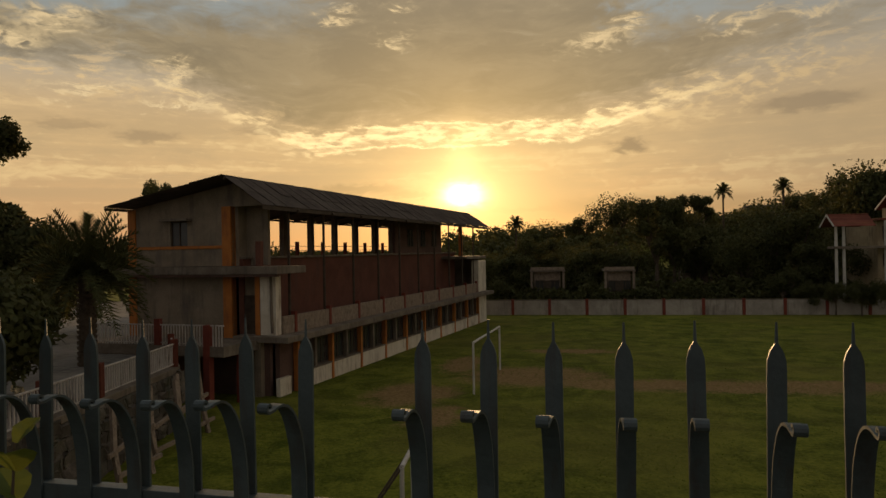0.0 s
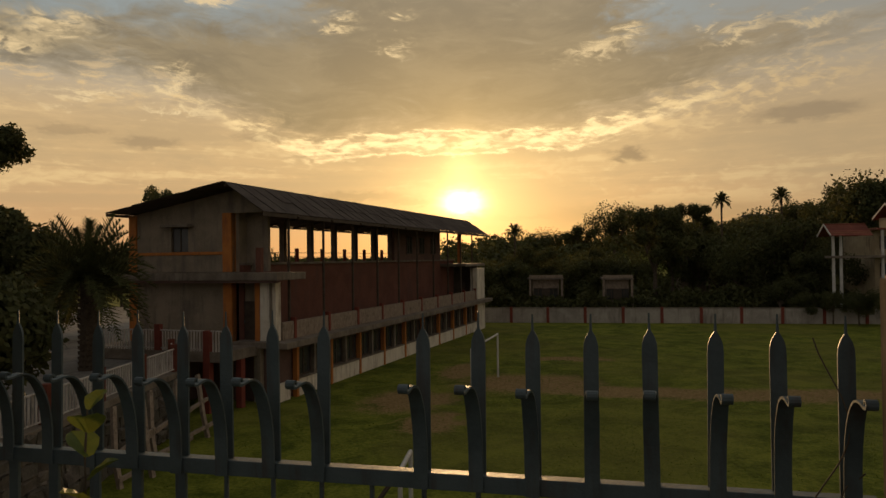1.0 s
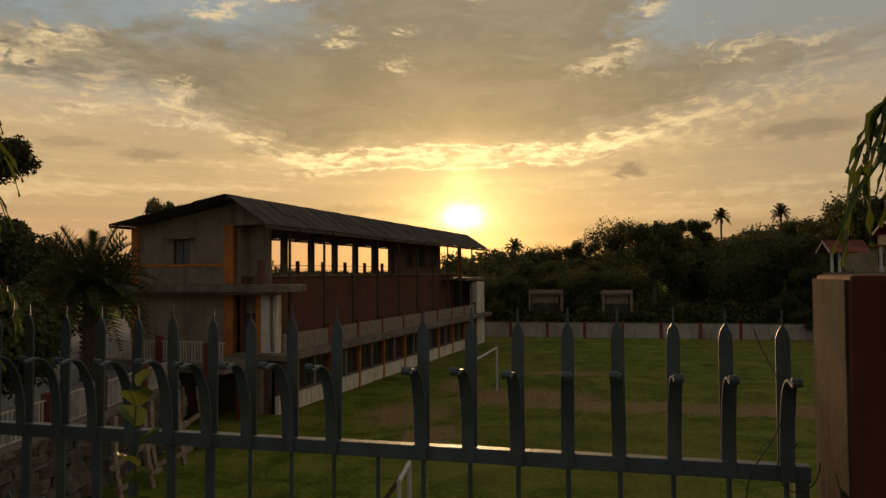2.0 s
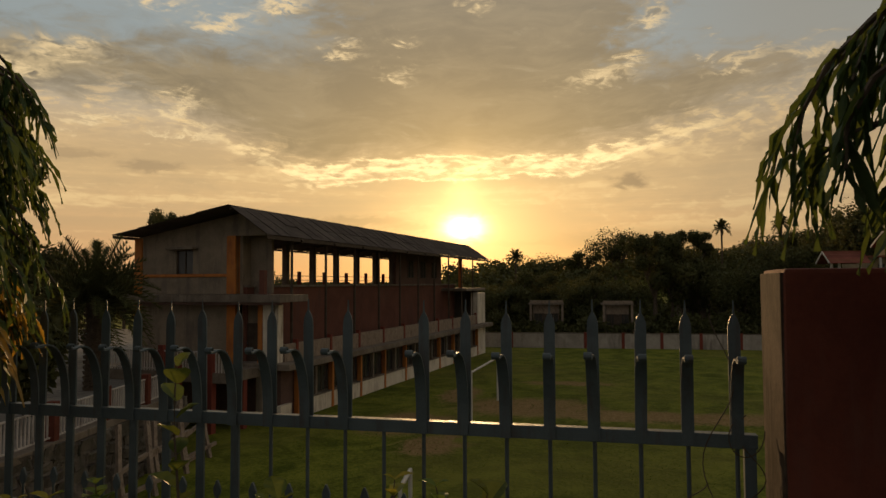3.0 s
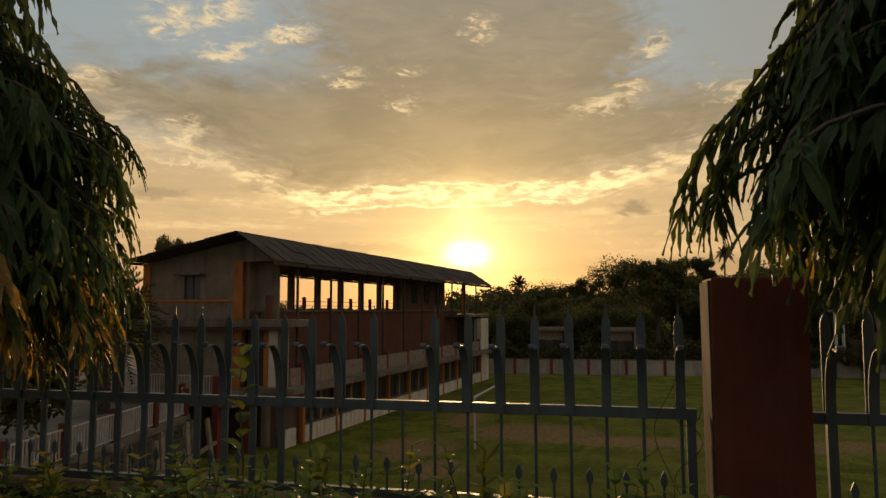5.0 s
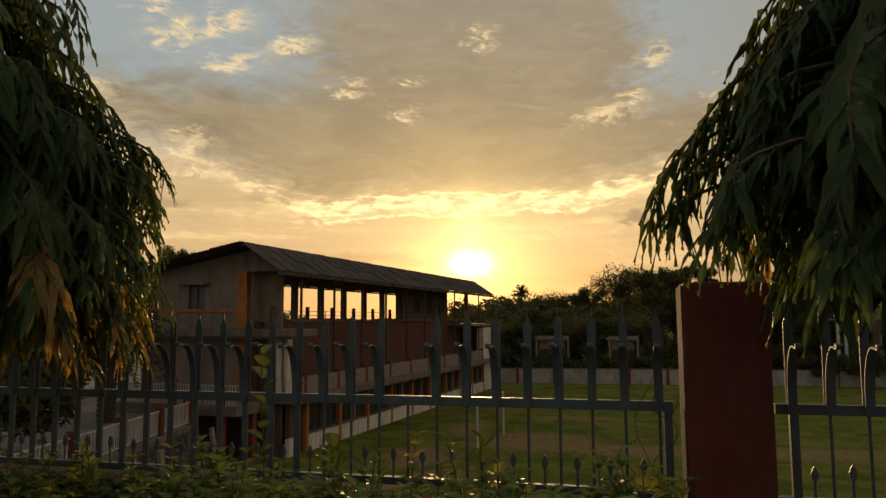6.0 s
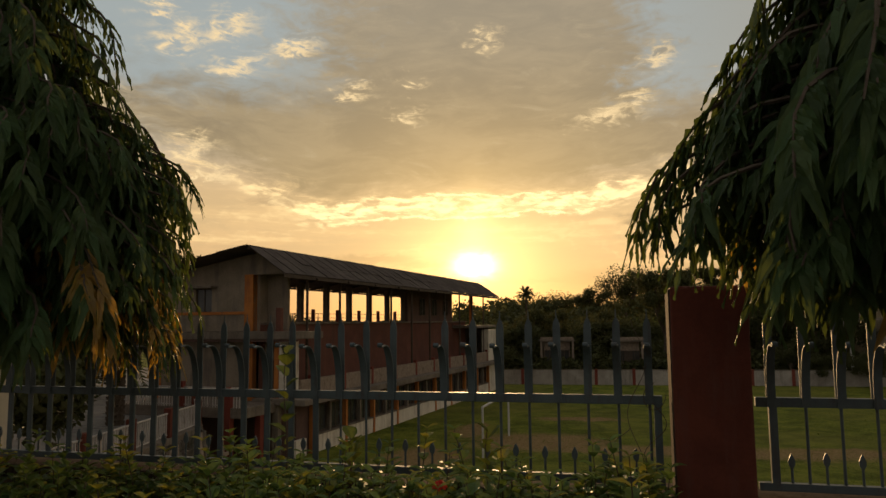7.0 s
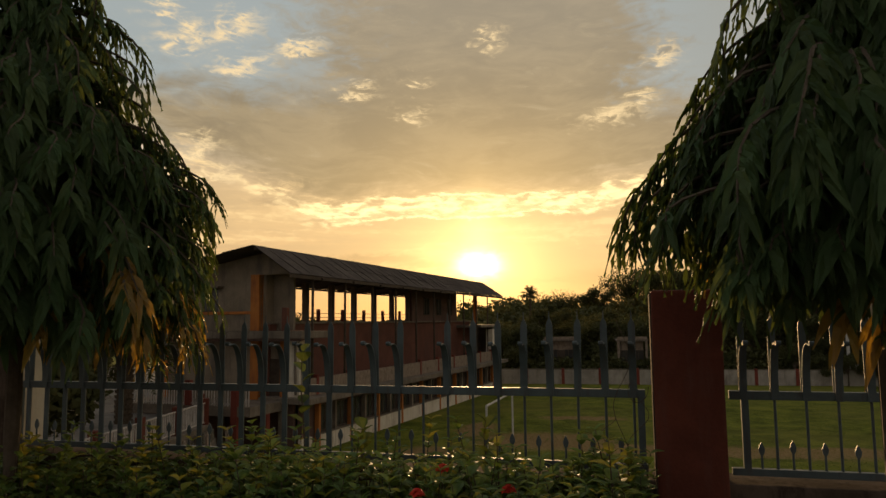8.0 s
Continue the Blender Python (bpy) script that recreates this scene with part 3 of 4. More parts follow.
def school():
    root = thing("school_building", "three-storey weathered school hall with orange columns and sheet roof", "building", SCHOOL)
    P = lambda n, bm, mat, lab="": part(n, bm, mat, root, lab)
    L = 36.5
    # ground floor along the field; the recessed wall is coloured dark for shade
    P("ground_floor_wall", box(-0.50, 0.3, FIELD, -0.25, 34.0, -2.5), VOIDSHADE, "recessed ground-floor wall in shade-dark plaster")
    for k, y in enumerate(BAYS[:-1]):
        P("plinth_panel", box(-0.22, y + 0.10, FIELD, 0.0, y + 3.55, -4.25, 0.01), CREAM, "cream washed plinth panel")
        P("sill", box(-0.26, y + 0.09, -4.25, 0.05, y + 3.56, -4.18, 0.01), CONCRETE)
        window(root, y + 0.25, y + 1.65, -4.15, -2.75, -0.22, "side")
        window(root, y + 2.0, y + 3.4, -4.15, -2.75, -0.22, "side")
        P("mullion_pier", box(-0.2, y + 1.72, -4.18, 0.0, y + 1.93, -2.55), CONCRETE)
    for y in BAYS:
        P("column", box(-0.2, y - 0.10, FIELD, 0.06, y + 0.10, -2.5, 0.012), ORANGE, "faded orange column")
    P("plinth_panel", box(-0.22, -0.1, FIELD, 0.0, 0.9, -4.25, 0.01), CREAM, "cream washed plinth panel")
    P("ledge", box(-2.3, -0.5, -2.52, 0.70, L + 0.6, -2.22, 0.03), CONCRETE, "stained concrete ledge over the ground floor")
    # gallery storey
    P("gallery_wall", box(-2.5, 0.35, -2.22, -2.25, 34, 1.42), BRICKRED, "dull red gallery wall")
    P("gallery_parapet", box(-0.26, 0.45, -2.22, -0.10, 34, -1.36, 0.015), PLASTER_OLD, "grey plastered gallery parapet")
    P("wall_cap", box(-2.6, 0.35, 1.42, -2.1, 34, 1.54, 0.015), CONCRETE)
    for y in BAYS:
        P("gallery_post", box(-0.29, y - 0.1, -2.21, -0.05, y + 0.1, -1.18, 0.012), REDPOST, "red gallery post")
        P("pole", tube(bmesh.new(), [(-0.42, y, -2.22), (-0.42, y, 4.1)], 0.07, 10), DARKWOOD, "slender dark roof pole")
    P("gallery_floor", box(-8.6, 0.35, 0.95, -2.5, 34.5, 1.15), CONCRETE)
    for y in HALL_BAYS:
        P("hall_column", box(-7.25, y - 0.2, 1.15, -6.9, y + 0.2, 4.27), CONCRETE, "square hall column")
        P("parapet_stub", box(-7.2, y + 1.7, 1.15, -7.0, y + 1.92, 2.45), REDPOST)
    P("hall_parapet", box(-7.2, 0.4, 1.15, -7.02, 34, 1.5), CONCRETE)
    for z in (1.85, 2.15):
        P("rail_wire", tube(bmesh.new(), [(-7.1, 0.4, z), (-7.1, 34, z)], 0.022, 6), DARKWOOD)
    # closed room at the far end of the hall, in the shade-coloured plaster
    P("far_room_wall", box(-2.45, 19.6, 1.54, -2.25, 30.0, 4.5), VOIDSHADE, "dark wall of the closed end room")
    P("far_room_end", box(-4.8, 30.0, 1.15, -2.25, 30.2, 4.6), VOIDSHADE)
    for y in (22.6, 25.4, 28.2):
        window(root, y - 0.6, y + 0.6, 2.0, 3.4, -2.22, "side")
    P("end_post", box(-1.6, 33.2, 1.15, -1.3, 33.5, 4.2), ORANGE)
    P("end_slab", box(-7.5, 30.2, 0.9, 0.1, L, 1.15, 0.02), CONCRETE)
    P("end_pier", box(-0.6, 33.9, -2.2, 0.06, L, 0.70, 0.02), CREAM, "whitewashed end pier")
    P("end_pier", box(-0.6, 33.9, FIELD, 0.06, L, -2.52, 0.02), CREAM, "whitewashed end pier")
    P("far_wall", box(-8.6, L - 0.25, FIELD, -0.6, L, 0.9), GREYWALL)
    P("left_wall", box(-8.85, 0.3, FIELD, -8.6, L, 1.15), GREYWALL)
    # front, first floor
    P("front_wall", box(-8.76, 0.0, -2.4, -2.62, 0.25, 0.60), GREYWALL, "bare grey plaster front wall")
    P("door_wall", box(-2.62, 0.5, -2.4, -1.05, 0.7, 0.6), GREYWALL)
    door = P("door", box(-2.3, 0.42, -2.4, -1.4, 0.5, -0.35, 0.01), DARKWOOD, "dark closed door")
    part("door_handle", tube(bmesh.new(), [(-2.2, 0.36, -1.4), (-2.2, 0.36, -1.25)], 0.015), IRON, door)
    P("column", box(-3.10, -0.10, -2.4, -2.62, 0.3, 0.60, 0.015), ORANGE, "faded orange column")
    P("column", box(-1.34, -0.06, -2.4, -1.08, 0.3, 0.60, 0.015), ORANGE, "faded orange column")
    P("column", box(-8.78, -0.10, -2.4, -8.33, 0.3, 0.60, 0.015), ORANGE, "faded orange column")
    P("corner_pier", box(-1.06, -0.05, -2.22, -0.2, 0.42, 0.60, 0.03), CREAM, "peeling whitewashed corner pier")
    P("drain_pipe", tube(bmesh.new(), [(-0.42, -0.10, 0.55), (-0.42, -0.12, -1.0), (-0.36, -0.12, -2.1)], 0.07, 8), CONCRETE)
    # slab between the storeys
    P("floor_slab", box(-9.0, -0.7, 0.70, 0.30, 0.6, 1.08, 0.03), CONCRETE, "projecting stained floor slab")
    P("side_slab", box(-2.2, 0.6, 0.70, 0.30, 1.95, 1.05, 0.03), CONCRETE)
    # dark strip added as the shade below the slab's front edge
    P("slab_edge_line", box(-8.9, -0.62, 0.58, 0.22, -0.40, 0.70), VOIDSHADE)
    # front, top floor
    bm = bmesh.new()
    wx0, wx1, wz0, wz1 = -6.22, -5.2, 2.08, 3.32
    for a, b, c, d in ((-8.76, wx0, 1.10, 3.98), (wx1, -2.62, 1.10, 3.98), (wx0, wx1, 1.10, wz0), (wx0, wx1, wz1, 3.98)):
        box(a, 0.0, c, b, 0.22, d, bm=bm)
    P("top_front_wall", bm, GREYWALL, "bare grey plaster front wall")
    window(root, wx0, wx1, wz0, wz1, 0.12)
    P("window_hood", box(-6.5, -0.5, 3.34, -4.88, 0.0, 3.46, 0.02), CONCRETE, "small concrete window hood")
    P("band", box(-8.33, -0.05, 1.95, -3.12, 0.0, 2.10, 0.01), ORANGE, "orange painted band")
    P("column", box(-3.12, -0.10, 1.10, -2.62, 0.3, 3.98, 0.015), ORANGE, "faded orange column")
    P("column", box(-8.78, -0.10, 1.10, -8.33, 0.3, 3.98, 0.015), ORANGE, "faded orange column")
    P("recess_wall", box(-2.62, 1.0, 1.10, -1.24, 1.2, 4.4), GREYWALL)
    P("recess_side", box(-2.9, 0.302, 1.10, -2.45, 0.998, 4.6), GREYWALL)
    P("gate_post", box(-1.08, -0.35, 1.08, -0.80, -0.1, 2.25, 0.015), BRICKRED, "short faded red post")
    gb = bmesh.new()
    tri = [(-8.76, 3.97), (-0.9, 3.97), (-0.9, 4.42), (RIDGE_X, RIDGE_Z - 0.09), (-8.76, 3.99)]
    a = [gb.verts.new((x, 0.02, z)) for x, z in tri]
    b = [gb.verts.new((x, 0.24, z)) for x, z in tri]
    gb.faces.new(a[::-1])
    gb.faces.new(b)
    for i in range(5):
        gb.faces.new((a[i], a[(i + 1) % 5], b[(i + 1) % 5], b[i]))
    bmesh.ops.recalc_face_normals(gb, faces=gb.faces)
    P("gable", gb, GREYWALL, "stained plaster gable")
    # roof with rafters
    roof = P("roof", box(RIDGE_X - 0.06, -1.4, RIDGE_Z - 0.14, RIDGE_X + 0.06, L + 0.5, RIDGE_Z - 0.02), DARKWOOD, "old corrugated roof sheets")
    roof_part(roof, -1.55, L + 1.3)
    for y in BAYS:
        bm = bmesh.new()
        strip(bm, [(EAVE_X + 0.1, y, EAVE_Z - 0.16), (RIDGE_X, y, RIDGE_Z - 0.12), (LEFT_X + 0.2, y, LEFT_Z - 0.08)], 0.08, 0.14, Vector((0, 1, 0)))
        part("rafter", bm, DARKWOOD, roof)
    part("eave_board", box(EAVE_X - 0.04, -1.5, EAVE_Z - 0.16, EAVE_X, L + 1.2, EAVE_Z + 0.02), DARKWOOD, roof)
    part("eave_board", box(LEFT_X, -1.5, LEFT_Z - 0.11, LEFT_X + 0.04, L + 1.2, LEFT_Z + 0.025), DARKWOOD, roof)
    # roofed undercroft below the terrace, its shade put into the wall colour
    P("terrace_slab", box(-9.0, -3.0, -2.85, -1.0, 0.0, -2.38, 0.02), CONCRETE, "concrete terrace slab")
    P("undercroft_back", box(-8.6, 0.0, FIELD, -0.6, 0.25, -2.52), VOIDSHADE, "undercroft wall in shade-dark plaster")
    P("undercroft_side", box(-4.9, -3.0, FIELD, -4.6, 0.0, -2.85), VOIDSHADE)
    P("terrace_column", box(-2.05, -3.05, FIELD - 0.3, -1.72, -2.72, -1.45, 0.015), REDPOST, "red terrace column")
    P("terrace_column", box(-1.35, -1.6, FIELD - 0.3, -1.05, -1.3, -2.85, 0.015), REDPOST, "red terrace column")
    P("side_wall", box(-1.25, -0.3, -5.1, -0.9, 0.3, -2.5), GREYWALL)
    # terrace railing
    rail = P("terrace_railing", box(-8.9, -2.96, -1.50, -2.05, -2.89, -1.44, 0.01), RAILPAINT, "white baluster railing")
    part("bottom_rail", box(-8.9, -2.95, -2.30, -2.05, -2.90, -2.26), RAILPAINT, rail)
    part("end_rail", box(-1.72, -2.96, -1.50, -1.02, -2.89, -1.44, 0.01), RAILPAINT, rail)
    bal = mesh_of(box(-0.02, -2.945, -2.38, 0.02, -2.905, -1.5), "baluster", RAILPAINT)
    for i in range(44):
        part("baluster", bal, None, rail, m=Matrix.Translation((-8.8 + i * 0.155, 0, 0)))
    for i in range(4):
        part("baluster", bal, None, rail, m=Matrix.Translation((-1.6 + i * 0.155, 0, 0)))
    part("rail_post", box(-4.7, -3.03, -2.38, -4.4, -2.8, -1.2, 0.012), REDPOST, rail)


school()

# ---------------------------------------------------------------- boundary wall across the field
def boundary_wall():
    root = thing("boundary_wall", "white boundary wall with red posts across the field", "wall", kind="structure")
    x0, y0, x1, y1 = -14.0, 71.5, 60.0, 76.0
    yaw = math.degrees(math.atan2(y1 - y0, x1 - x0))
    m0 = pose(x0, y0, 0, 0, 0, yaw)
    wall = mesh_of(box(0.14, -0.1, FIELD - 0.2, 3.62, 0.1, -3.62, 0.01), "wall_panel", DINGY)
    post = mesh_of(box(-0.15, -0.16, FIELD - 0.2, 0.15, 0.16, -3.5, 0.015), "post", REDPOST)
    cap = mesh_of(box(0.14, -0.14, -3.62, 3.62, 0.14, -3.54, 0.01), "coping", CONCRETE)
    for i in range(20):
        mi = m0 @ Matrix.Translation((i * 3.76, 0, 0))
        part("wall_panel", wall, None, root, m=mi)
        part("coping", cap, None, root, m=mi)
        part("post", post, None, root, m=mi)


boundary_wall()


# ---------------------------------------------------------------- goals
def goal(name, label, a, b, height, back):
    root = thing(name, label, "goal")
    (ax, ay), (bx, by) = a, b
    r = 0.055
    part("post", tube(bmesh.new(), [(ax, ay, FIELD - 0.05), (ax, ay, FIELD + height)], r, 10), WHITE, root)
    part("post", tube(bmesh.new(), [(bx, by, FIELD - 0.05), (bx, by, FIELD + height)], r, 10), WHITE, root)
    part("crossbar", tube(bmesh.new(), [(ax, ay, FIELD + height), (bx, by, FIELD + height)], r, 10), WHITE, root)
    if back:
        for x, y in (a, b):
            part("brace", tube(bmesh.new(), [(x, y, FIELD + height), (x - 1.3, y - 0.9, FIELD)], 0.03, 8), DARKWOOD, root)


goal("goal", "white football goal frame standing on worn grass", (-6.21, 31.3), (-6.11, 38.2), 2.42, False)
goal("small_goal", "small white practice goal near the retaining wall", (-4.22, 13.6), (-4.45, 15.2), 2.0, True)
retaining_wall()
railing(EDGE[1:], "yard_railing", "white baluster railing with red posts along the yard", YARD_Z + 0.12)

# ---------------------------------------------------------------- iron fence
S = 0.125


def fence_panel(label, first, last, skip=(), flats=()):
    root = thing("fence_panel", label, "fence", group="iron fence panels")
    x0, x1 = S * first - 0.06, S * last + 0.05
    part("top_rail", box(x0, -0.017, 1.108, x1, 0.017, 1.145, 0.002), IRON, root)
    part("bottom_rail", box(x0, -0.017, 0.785, x1, 0.017, 0.815, 0.002), IRON, root)
    bm = bmesh.new()
    strip(bm, [(0, 0.008, 1.11), (0, 0.008, 1.42), (0, 0.008, 1.438), (0, 0.008, 1.452), (0, 0.008, 1.461), (0, 0.008, 1.467)], [0.032, 0.032, 0.030, 0.022, 0.012, 0.005], 0.006)
    tube(bm, [(0, 0.008, 1.46), (0, 0.008, 1.503)], [0.0035, 0.0018], 6)
    spike = mesh_of(bm, "spike", IRON)
    pts = [(0, -0.022, 1.11), (0, -0.022, 1.17)]
    for k in range(1, 11):
        a = math.radians(96 * k / 10)
        pts.append((0, -0.022 - 0.088 * (1 - math.cos(a)), 1.17 + 0.185 * math.sin(a)))
    pts += [(0, -0.136, 1.350)]
    for k in range(9):
        a = math.radians(-100 - 34 * k)
        pts.append((0, -0.150 + 0.0085 * math.cos(a) * (1 - 0.04 * k), 1.3575 + 0.0085 * math.sin(a) * (1 - 0.04 * k)))
    taper = [0.032] * 6 + [0.031, 0.030, 0.029, 0.027, 0.025, 0.023] + [0.021] * (len(pts) - 12)
    curl = mesh_of(strip(bmesh.new(), pts, taper, 0.005), "curl", IRON)
    rod = mesh_of(tube(bmesh.new(), [(0, 0, 0.80), (0, 0, 1.12)], 0.006, 8), "rod", IRON)
    flat = mesh_of(box(-0.014, -0.005, 0.80, 0.014, 0.005, 1.12, 0.001), "flat_bar", IRON)
    bm = tube(bmesh.new(), [(0, 0, 0.81), (0, 0, 0.885)], 0.005, 6)
    strip(bm, [(0, 0, 0.875), (0, 0, 0.888), (0, 0, 0.903), (0, 0, 0.918), (0, 0, 0.93)], [0.008, 0.022, 0.026, 0.015, 0.003], 0.008)
    spear = mesh_of(bm, "spear_head", IRON)
    for i in range(first, last + 1):
        m = pose(S * i + rng.uniform(-0.0015, 0.0015), 0, 1.12 + rng.uniform(-0.003, 0.003), 0, rng.uniform(-0.7, 0.7), rng.uniform(-3, 3)) @ Matrix.Translation((0, 0, -1.12))
        if i not in skip:
            part("spike", spike, None, root, m=m)
            part("curl", curl, None, root, m=m)
        part("flat_bar" if i in flats else "rod", flat if i in flats else rod, None, root, m=Matrix.Translation((S * i, 0, 0)))
        if i < last:
            part("spear_head", spear, None, root, m=Matrix.Translation((S * (i + 0.5), 0, rng.uniform(-0.006, 0.006))))
    return root, x0, x1


main, mx0, mx1 = fence_panel("grey-blue painted iron fence with spikes and curled bars", -19, 8, skip=(0,), flats=range(-19, -3))
part("end_stile", box(1.016, -0.014, 0.79, 1.046, 0.014, 1.11, 0.002), IRON, main)
part("end_stile", box(-2.45, -0.014, 0.79, -2.42, 0.014, 1.11, 0.002), IRON, main)
side_panel, sx0, sx1 = fence_panel("grey-blue painted iron fence beyond the red pillar", 0, 17)
side_panel.matrix_basis = Matrix.Translation((1.464, 0, 0))
part("end_stile", box(-0.012, -0.016, 0.79, 0.018, 0.016, 1.11, 0.002), IRON, side_panel)


def pillar(x0, x1, top, label, face, flank, side=-1, y0=-0.20, y1=0.07):
    root = thing("gate_pillar", label, "pillar", group="fence pillars")
    bm = box(x0, y0, 0.0, x1, y1, top, 0.012)
    bmesh.ops.subdivide_edges(bm, edges=bm.edges[:], cuts=6, use_grid_fill=True)
    for v in bm.verts:
        v.co += Vector((noise.noise(v.co * 7), noise.noise(v.co * 7 + Vector((5, 0, 0))), 0)) * 0.006
    part("shaft", bm, face, root)
    # worn plaster on the side facing along the fence
    xs = x0 if side < 0 else x1
    part("side_render", box(xs - (0.006 if side < 0 else 0.002), y0 + 0.015, 0.02, xs + (0.002 if side < 0 else 0.006), y1 - 0.005, top - 0.01, 0.002), flank, root, "flaking plaster on the flank")
    return root


pillar(1.086, 1.372, 1.585, "square red-oxide pillar with flaking plaster flank", PILLAR, FLANK)
pillar(-2.74, -2.46, 1.585, "square brown pillar with a pale plaster flank at the fence end", FLANK, CREAM, 1, -0.03, 0.21)


# ---------------------------------------------------------------- leaves near the camera
def leaf_blade(vs, fs, base, way, up, length, width, wave, droop, segs=5, taper=0.45):
    """A folded, wavy leaf blade of 2 * segs quads."""
    way, side = way.normalized(), way.cross(up).normalized()
    nrm = side.cross(way).normalized()
    k = len(vs)
    for i in range(segs + 1):
        f = i / segs
        w = width * (math.sin(math.pi * min(1, f * 0.93 + 0.05)) ** 0.75) * (1 - taper * f)
        if i == segs:
            w = 0.001
        c = base + way * (length * f) + Vector((0, 0, -droop * f * f * length))
        wv = wave * math.sin(f * 14 + k) * width
        vs.append(tuple(c + side * w + nrm * (w * 0.35 + wv)))
        vs.append(tuple(c))
        vs.append(tuple(c - side * w + nrm * (w * 0.35 - wv)))
    for i in range(segs):
        a = k + i * 3
        fs += [(a, a + 1, a + 4, a + 3), (a + 1, a + 2, a + 5, a + 4)]


def mast_tree(name, label, x, y, seed, z_low, profile, yellow_low, twig_list=(), upper=1.0):
    """A mast tree: straight trunk, thin drooping branches hung with long wavy leaves."""
    r = random.Random(seed)
    root = thing(name, label, "tree", pose(x, y, 0))
    bm = tube(bmesh.new(), [(0, 0, -0.05), (0.01, 0, 1.0), (-0.01, 0.01, 2.4), (0, 0, 4.4)], [0.042, 0.036, 0.026, 0.008], 10)
    part("trunk", bm, BARK, root)
    wood = bmesh.new()
    V, F, VY, FY = [], [], [], []
    twigs = []
    tip = z_low + 0.12
    while tip < 4.1:
        many = 90 if tip < 1.55 else 62 if tip < 1.85 else (34 if tip < 2.05 else (14 if tip < 2.35 else 6))
        for _ in range(round(many * (upper if tip > 1.85 else 1.0))):
            fall = r.uniform(0.22, 0.50)
            twigs.append((tip + fall + r.uniform(-0.1, 0.06), r.uniform(0, 6.283), profile(tip) * r.uniform(0.12, 1.0) ** 0.5, fall))
        tip += 0.08
    twigs += list(twig_list)
    for z, a, rad, fall, *gold in twigs:
        out = Vector((math.cos(a), math.sin(a), 0))
        pts = []
        for i in range(9):
            f = i / 8
            rr = rad * (1 - (1 - f) ** 1.7)
            zz = z + 0.10 * f - fall * f ** 1.7
            pts.append(out * rr + Vector((0.02 * math.sin(i + z * 9), 0.02 * math.cos(i * 1.3 + a), zz)))
        tube(wood, pts, [0.009 * (1 - 0.8 * i / 8) + 0.0012 for i in range(9)], 4, cap=False)
        yellow = bool(gold) or r.random() < (yellow_low if z - fall < z_low + 0.22 else 0.007)
        for i in range(1, 9):
            d = (pts[i] - pts[i - 1]).normalized()
            for sgn in (-1, 1):
                for _ in range(2):
                    side = d.cross(Vector((0, 0, 1)))
                    if side.length < 0.1:
                        side = Vector((1, 0, 0))
                    w = (side.normalized() * sgn * r.uniform(0.25, 1.0) + d * r.uniform(0.2, 0.8) + out * r.uniform(-0.1, 0.4) + Vector((0, 0, -r.uniform(0.1, 0.8)))).normalized()
                    ln = r.uniform(0.065, 0.118)
                    base = pts[i] - d * r.uniform(0, 0.06)
                    if yellow and r.random() < 0.75:
                        leaf_blade(VY, FY, base, w, out + Vector((0, 0, 0.3)), ln, ln * 0.19, 0.30, 0.7, segs=5)
                    else:
                        leaf_blade(V, F, base, w, out + Vector((0, 0, 0.3)), ln, ln * 0.19, 0.30, 0.7, segs=5)
    part("branchwork", wood, BARK, root)
    crown = part("crown", sheet_mesh("crown", V, F, LEAF), None, root, "dark green drooping wavy leaves")
    tagged(crown, kind="stuff")
    if VY:
        yl = part("yellow_foliage", sheet_mesh("yellow_foliage", VY, FY, LEAF_Y), None, root, "yellowing hanging leaves")
        tagged(yl, kind="stuff")
    return root


def prof_r(z):
    """Crown radius of the tree by the pillar."""
    return max(0.05, min(0.62 + 0.9 * (z - 1.5), 0.75 - 0.60 * (z - 1.68)))


def prof_l(z):
    """Crown radius of the tree at the fence's other end."""
    return max(0.05, min(0.87 + 0.5 * (z - 1.35), 0.92, 0.86 - 0.60 * (z - 2.05)))


mast_tree("mast_tree", "young mast tree with drooping dark leaves over the pillar", 1.75, -0.95, 11, 1.38, prof_r, 0.06,
          [(2.08, 2.84, 0.84, 0.45), (2.10, 2.96, 0.80, 0.44), (2.06, 2.72, 0.78, 0.42), (2.16, 2.88, 0.72, 0.38), (2.02, 3.1, 0.74, 0.40), (2.5, 2.9, 0.5, 0.4), (2.75, 3.0, 0.36, 0.4), (2.35, 2.7, 0.55, 0.4), (2.3, 3.1, 0.6, 0.4), (2.25, 2.5, 0.6, 0.42), (2.2, 3.3, 0.58, 0.4), (2.45, 2.6, 0.42, 0.4), (2.15, 2.9, 0.58, 0.35), (2.0, 2.6, 0.66, 0.4), (2.3, 2.85, 0.44, 0.42), (2.6, 2.75, 0.32, 0.4), (1.72, 4.45, 0.22, 0.44, 1), (1.70, 4.9, 0.34, 0.45, 1), (1.76, 4.2, 0.30, 0.42, 1), (2.05, 4.6, 0.62, 0.36, 1)])
mast_tree("mast_tree", "young mast tree with yellowing low leaves at the fence", -1.75, -0.72, 23, 1.24, prof_l, 0.42,
          [(2.31, 0.45, 0.89, 0.36), (2.36, 0.5, 0.80, 0.34), (1.67, 0.5, 0.75, 0.45, 1), (1.62, 0.62, 0.62, 0.45, 1), (1.66, 0.35, 0.85, 0.42, 1), (1.70, 0.15, 0.86, 0.42, 1), (1.62, 0.8, 0.55, 0.42, 1), (1.72, -0.1, 0.8, 0.42, 1)], upper=1.8)


